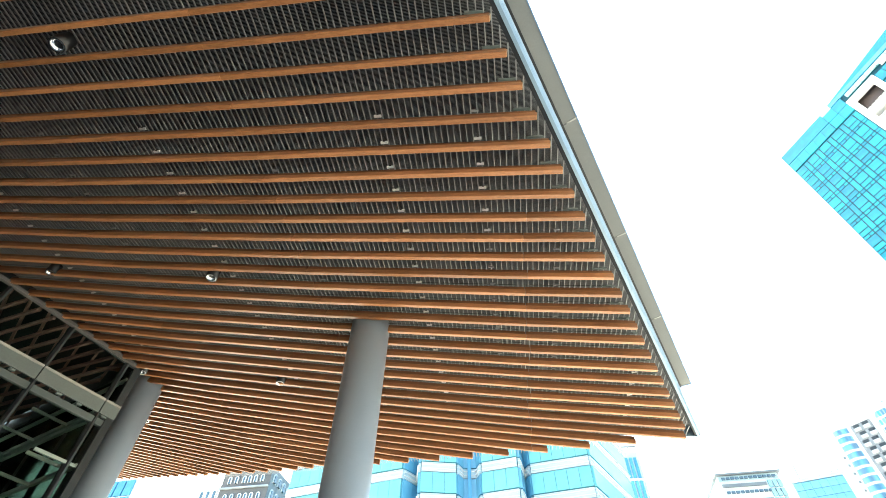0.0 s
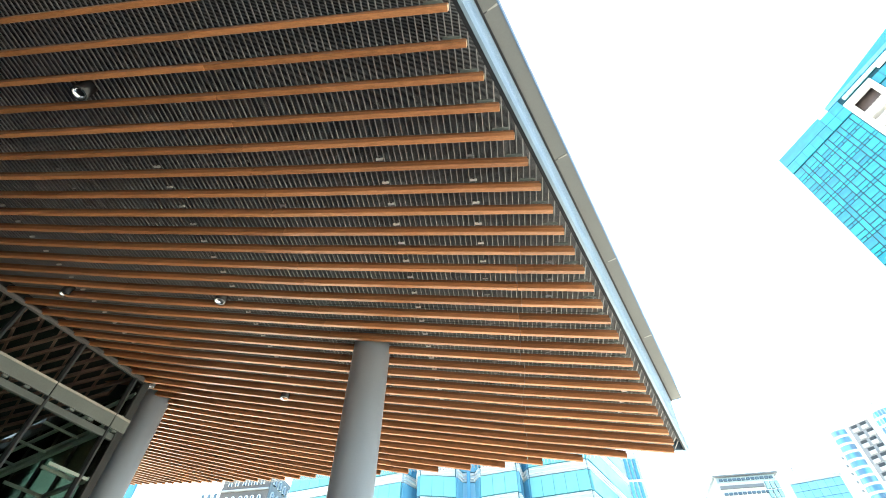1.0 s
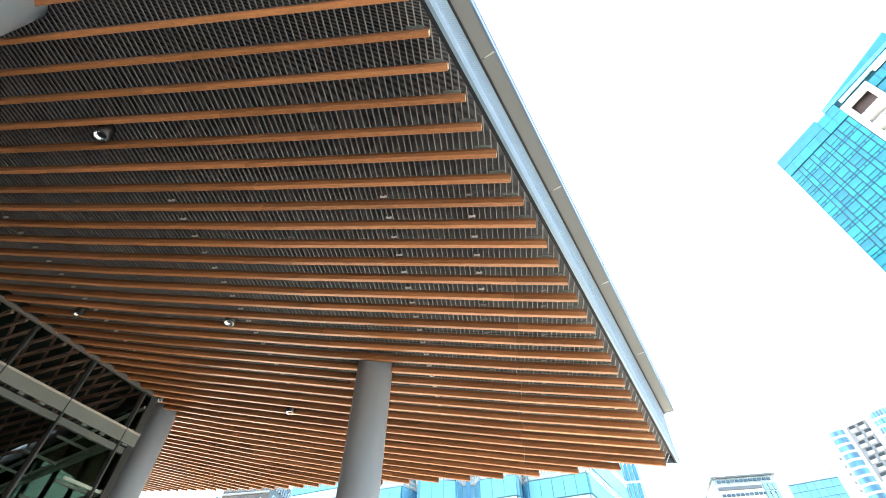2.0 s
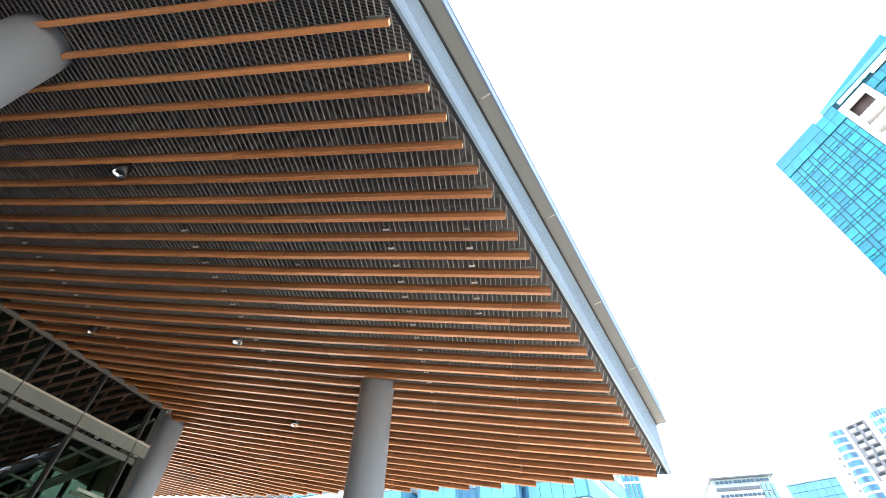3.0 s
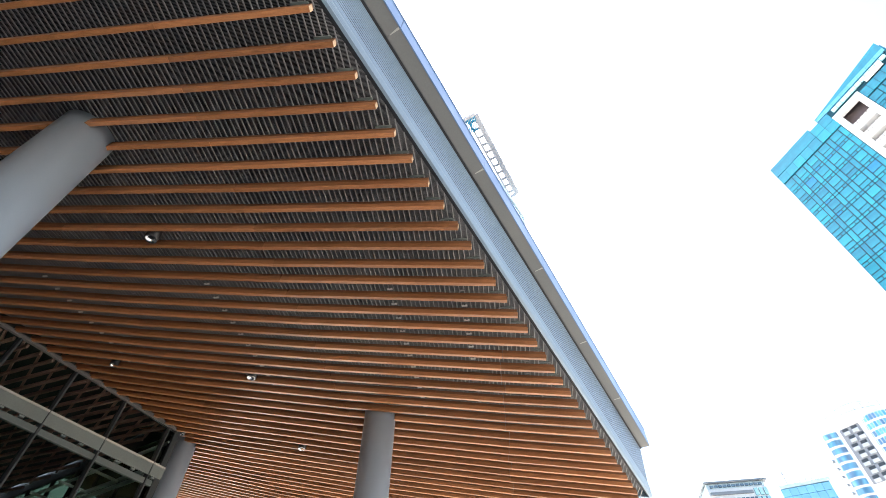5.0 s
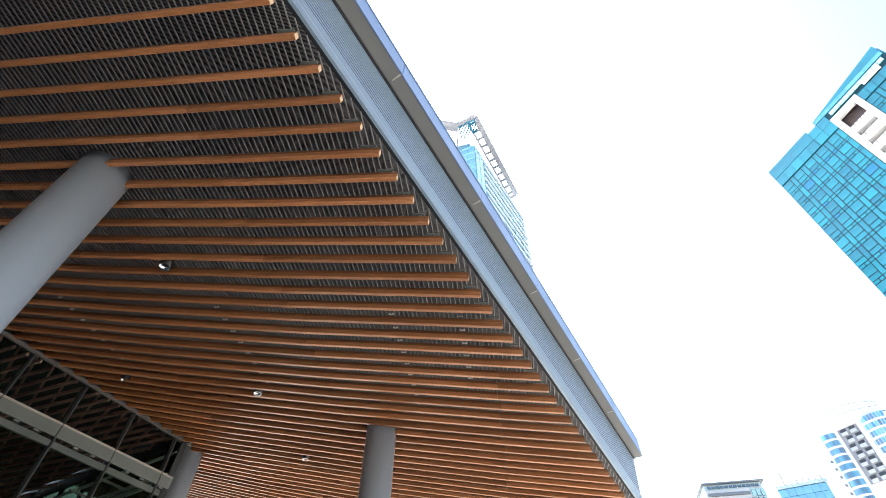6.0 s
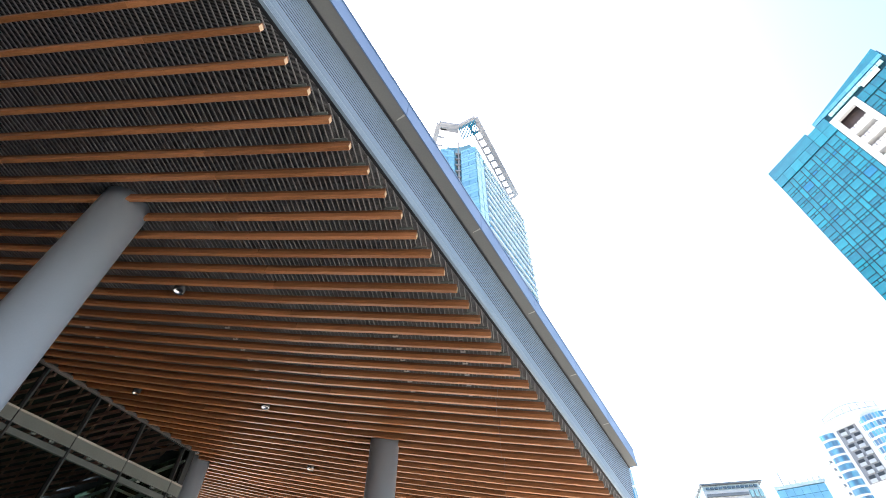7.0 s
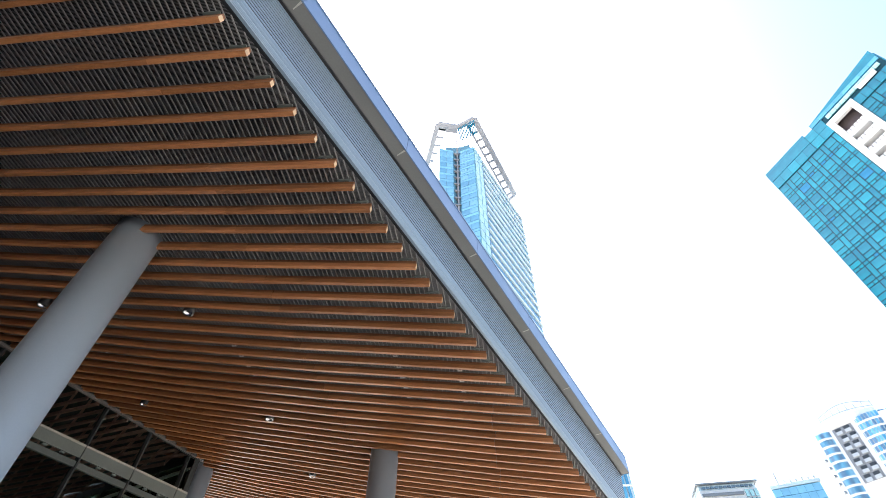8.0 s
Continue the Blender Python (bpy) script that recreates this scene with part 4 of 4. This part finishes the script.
main0, main1 = Vector((-39.4, 69.0, 0)), Vector((-31.6, 68.0, 0))
ang_main = math.atan2(-1.0, 7.8)
for row, z in enumerate((33.1, 30.6, 28.1, 25.6)):
    for f in (0.16, 0.3, 0.46, 0.58, 0.7, 0.84):
        arched_window(Vector((*main0.lerp(main1, f).xy, z)), ang_main, 0.56, 1.05)
side0, side1 = Vector((-31.55, 68.3, 0)), Vector((-30.6, 76.0, 0))
for z in (33.4, 31.2, 29.0, 26.8):
    for f in (0.12, 0.32, 0.52, 0.72, 0.92):
        arched_window(Vector((*side0.lerp(side1, f).xy, z)), math.atan2(7.7, 0.95), 0.9, 1.3)
wing0, wing1 = Vector((-43.0, 69.8, 0)), Vector((-39.41, 69.1, 0))
for z in (31.2, 28.8, 26.4):
    for f in (0.2, 0.5, 0.8):
        arched_window(Vector((*wing0.lerp(wing1, f).xy, z)), math.atan2(-0.7, 3.59), 0.7, 1.5)
for f in (0.16, 0.86):
    c = main0.lerp(main1, f)
    part("gable", prism([(c.x - 1.3, c.y - 0.32), (c.x + 1.3, c.y - 0.62), (c.x + 1.3, c.y - 0.1), (c.x - 1.3, c.y + 0.2)], 34.1, 34.9), CONCRETE, gs, "white gable over the windows")
bands(gs, (-39.4, 68.8), (-31.6, 67.8), [34.5, 31.9, 26.9], 0.2, LIGHTPANEL, 0.3, "cornice")

leftb = thing("office_block", (-60, 78, 0), "small blue glass block with pale frames", "building")
block("wall", [(-62, 73), (-55.5, 72), (-54, 84), (-61, 85)], 0, 35, PALEFRAME, leftb)
pane_grid(leftb, (-61.9, 72.85), (-55.5, 71.85), 27, 34.6, 4, 3, BLUE, 0.3)


for building, at in ((teal, (*PA, 131.6)), (btower, (0, 62, 145)), (rt, (*l0, 107)), (lowb, (54, 99, 47)), (blueb, (86, 126, 59)), (fg, (-3, 50, 26)), (dkb, (45.6, 133, 70)),
                     (podium, (16, 49, 21)), (gs, (-34, 68, 34)), (leftb, (-59, 72, 34))):
    set_upright(building, at)

# unseen dark block, added at the back to keep light off the slats' sides
rear = thing("rear_building", (0, -62, 0), "unseen dark block added behind to keep light off the slats", "building")
block("wall", [(-75, -54), (4, -50), (75, -18), (84, -45), (8, -75), (-75, -75)], 0, 42, DARKFACE, rear)
block("coping", [(-75, -53.6), (4, -49.6), (75.2, -17.4), (84.6, -45), (8, -75.6), (-75, -75.6)], 42.004, 42.6, GREYSTONE, rear)
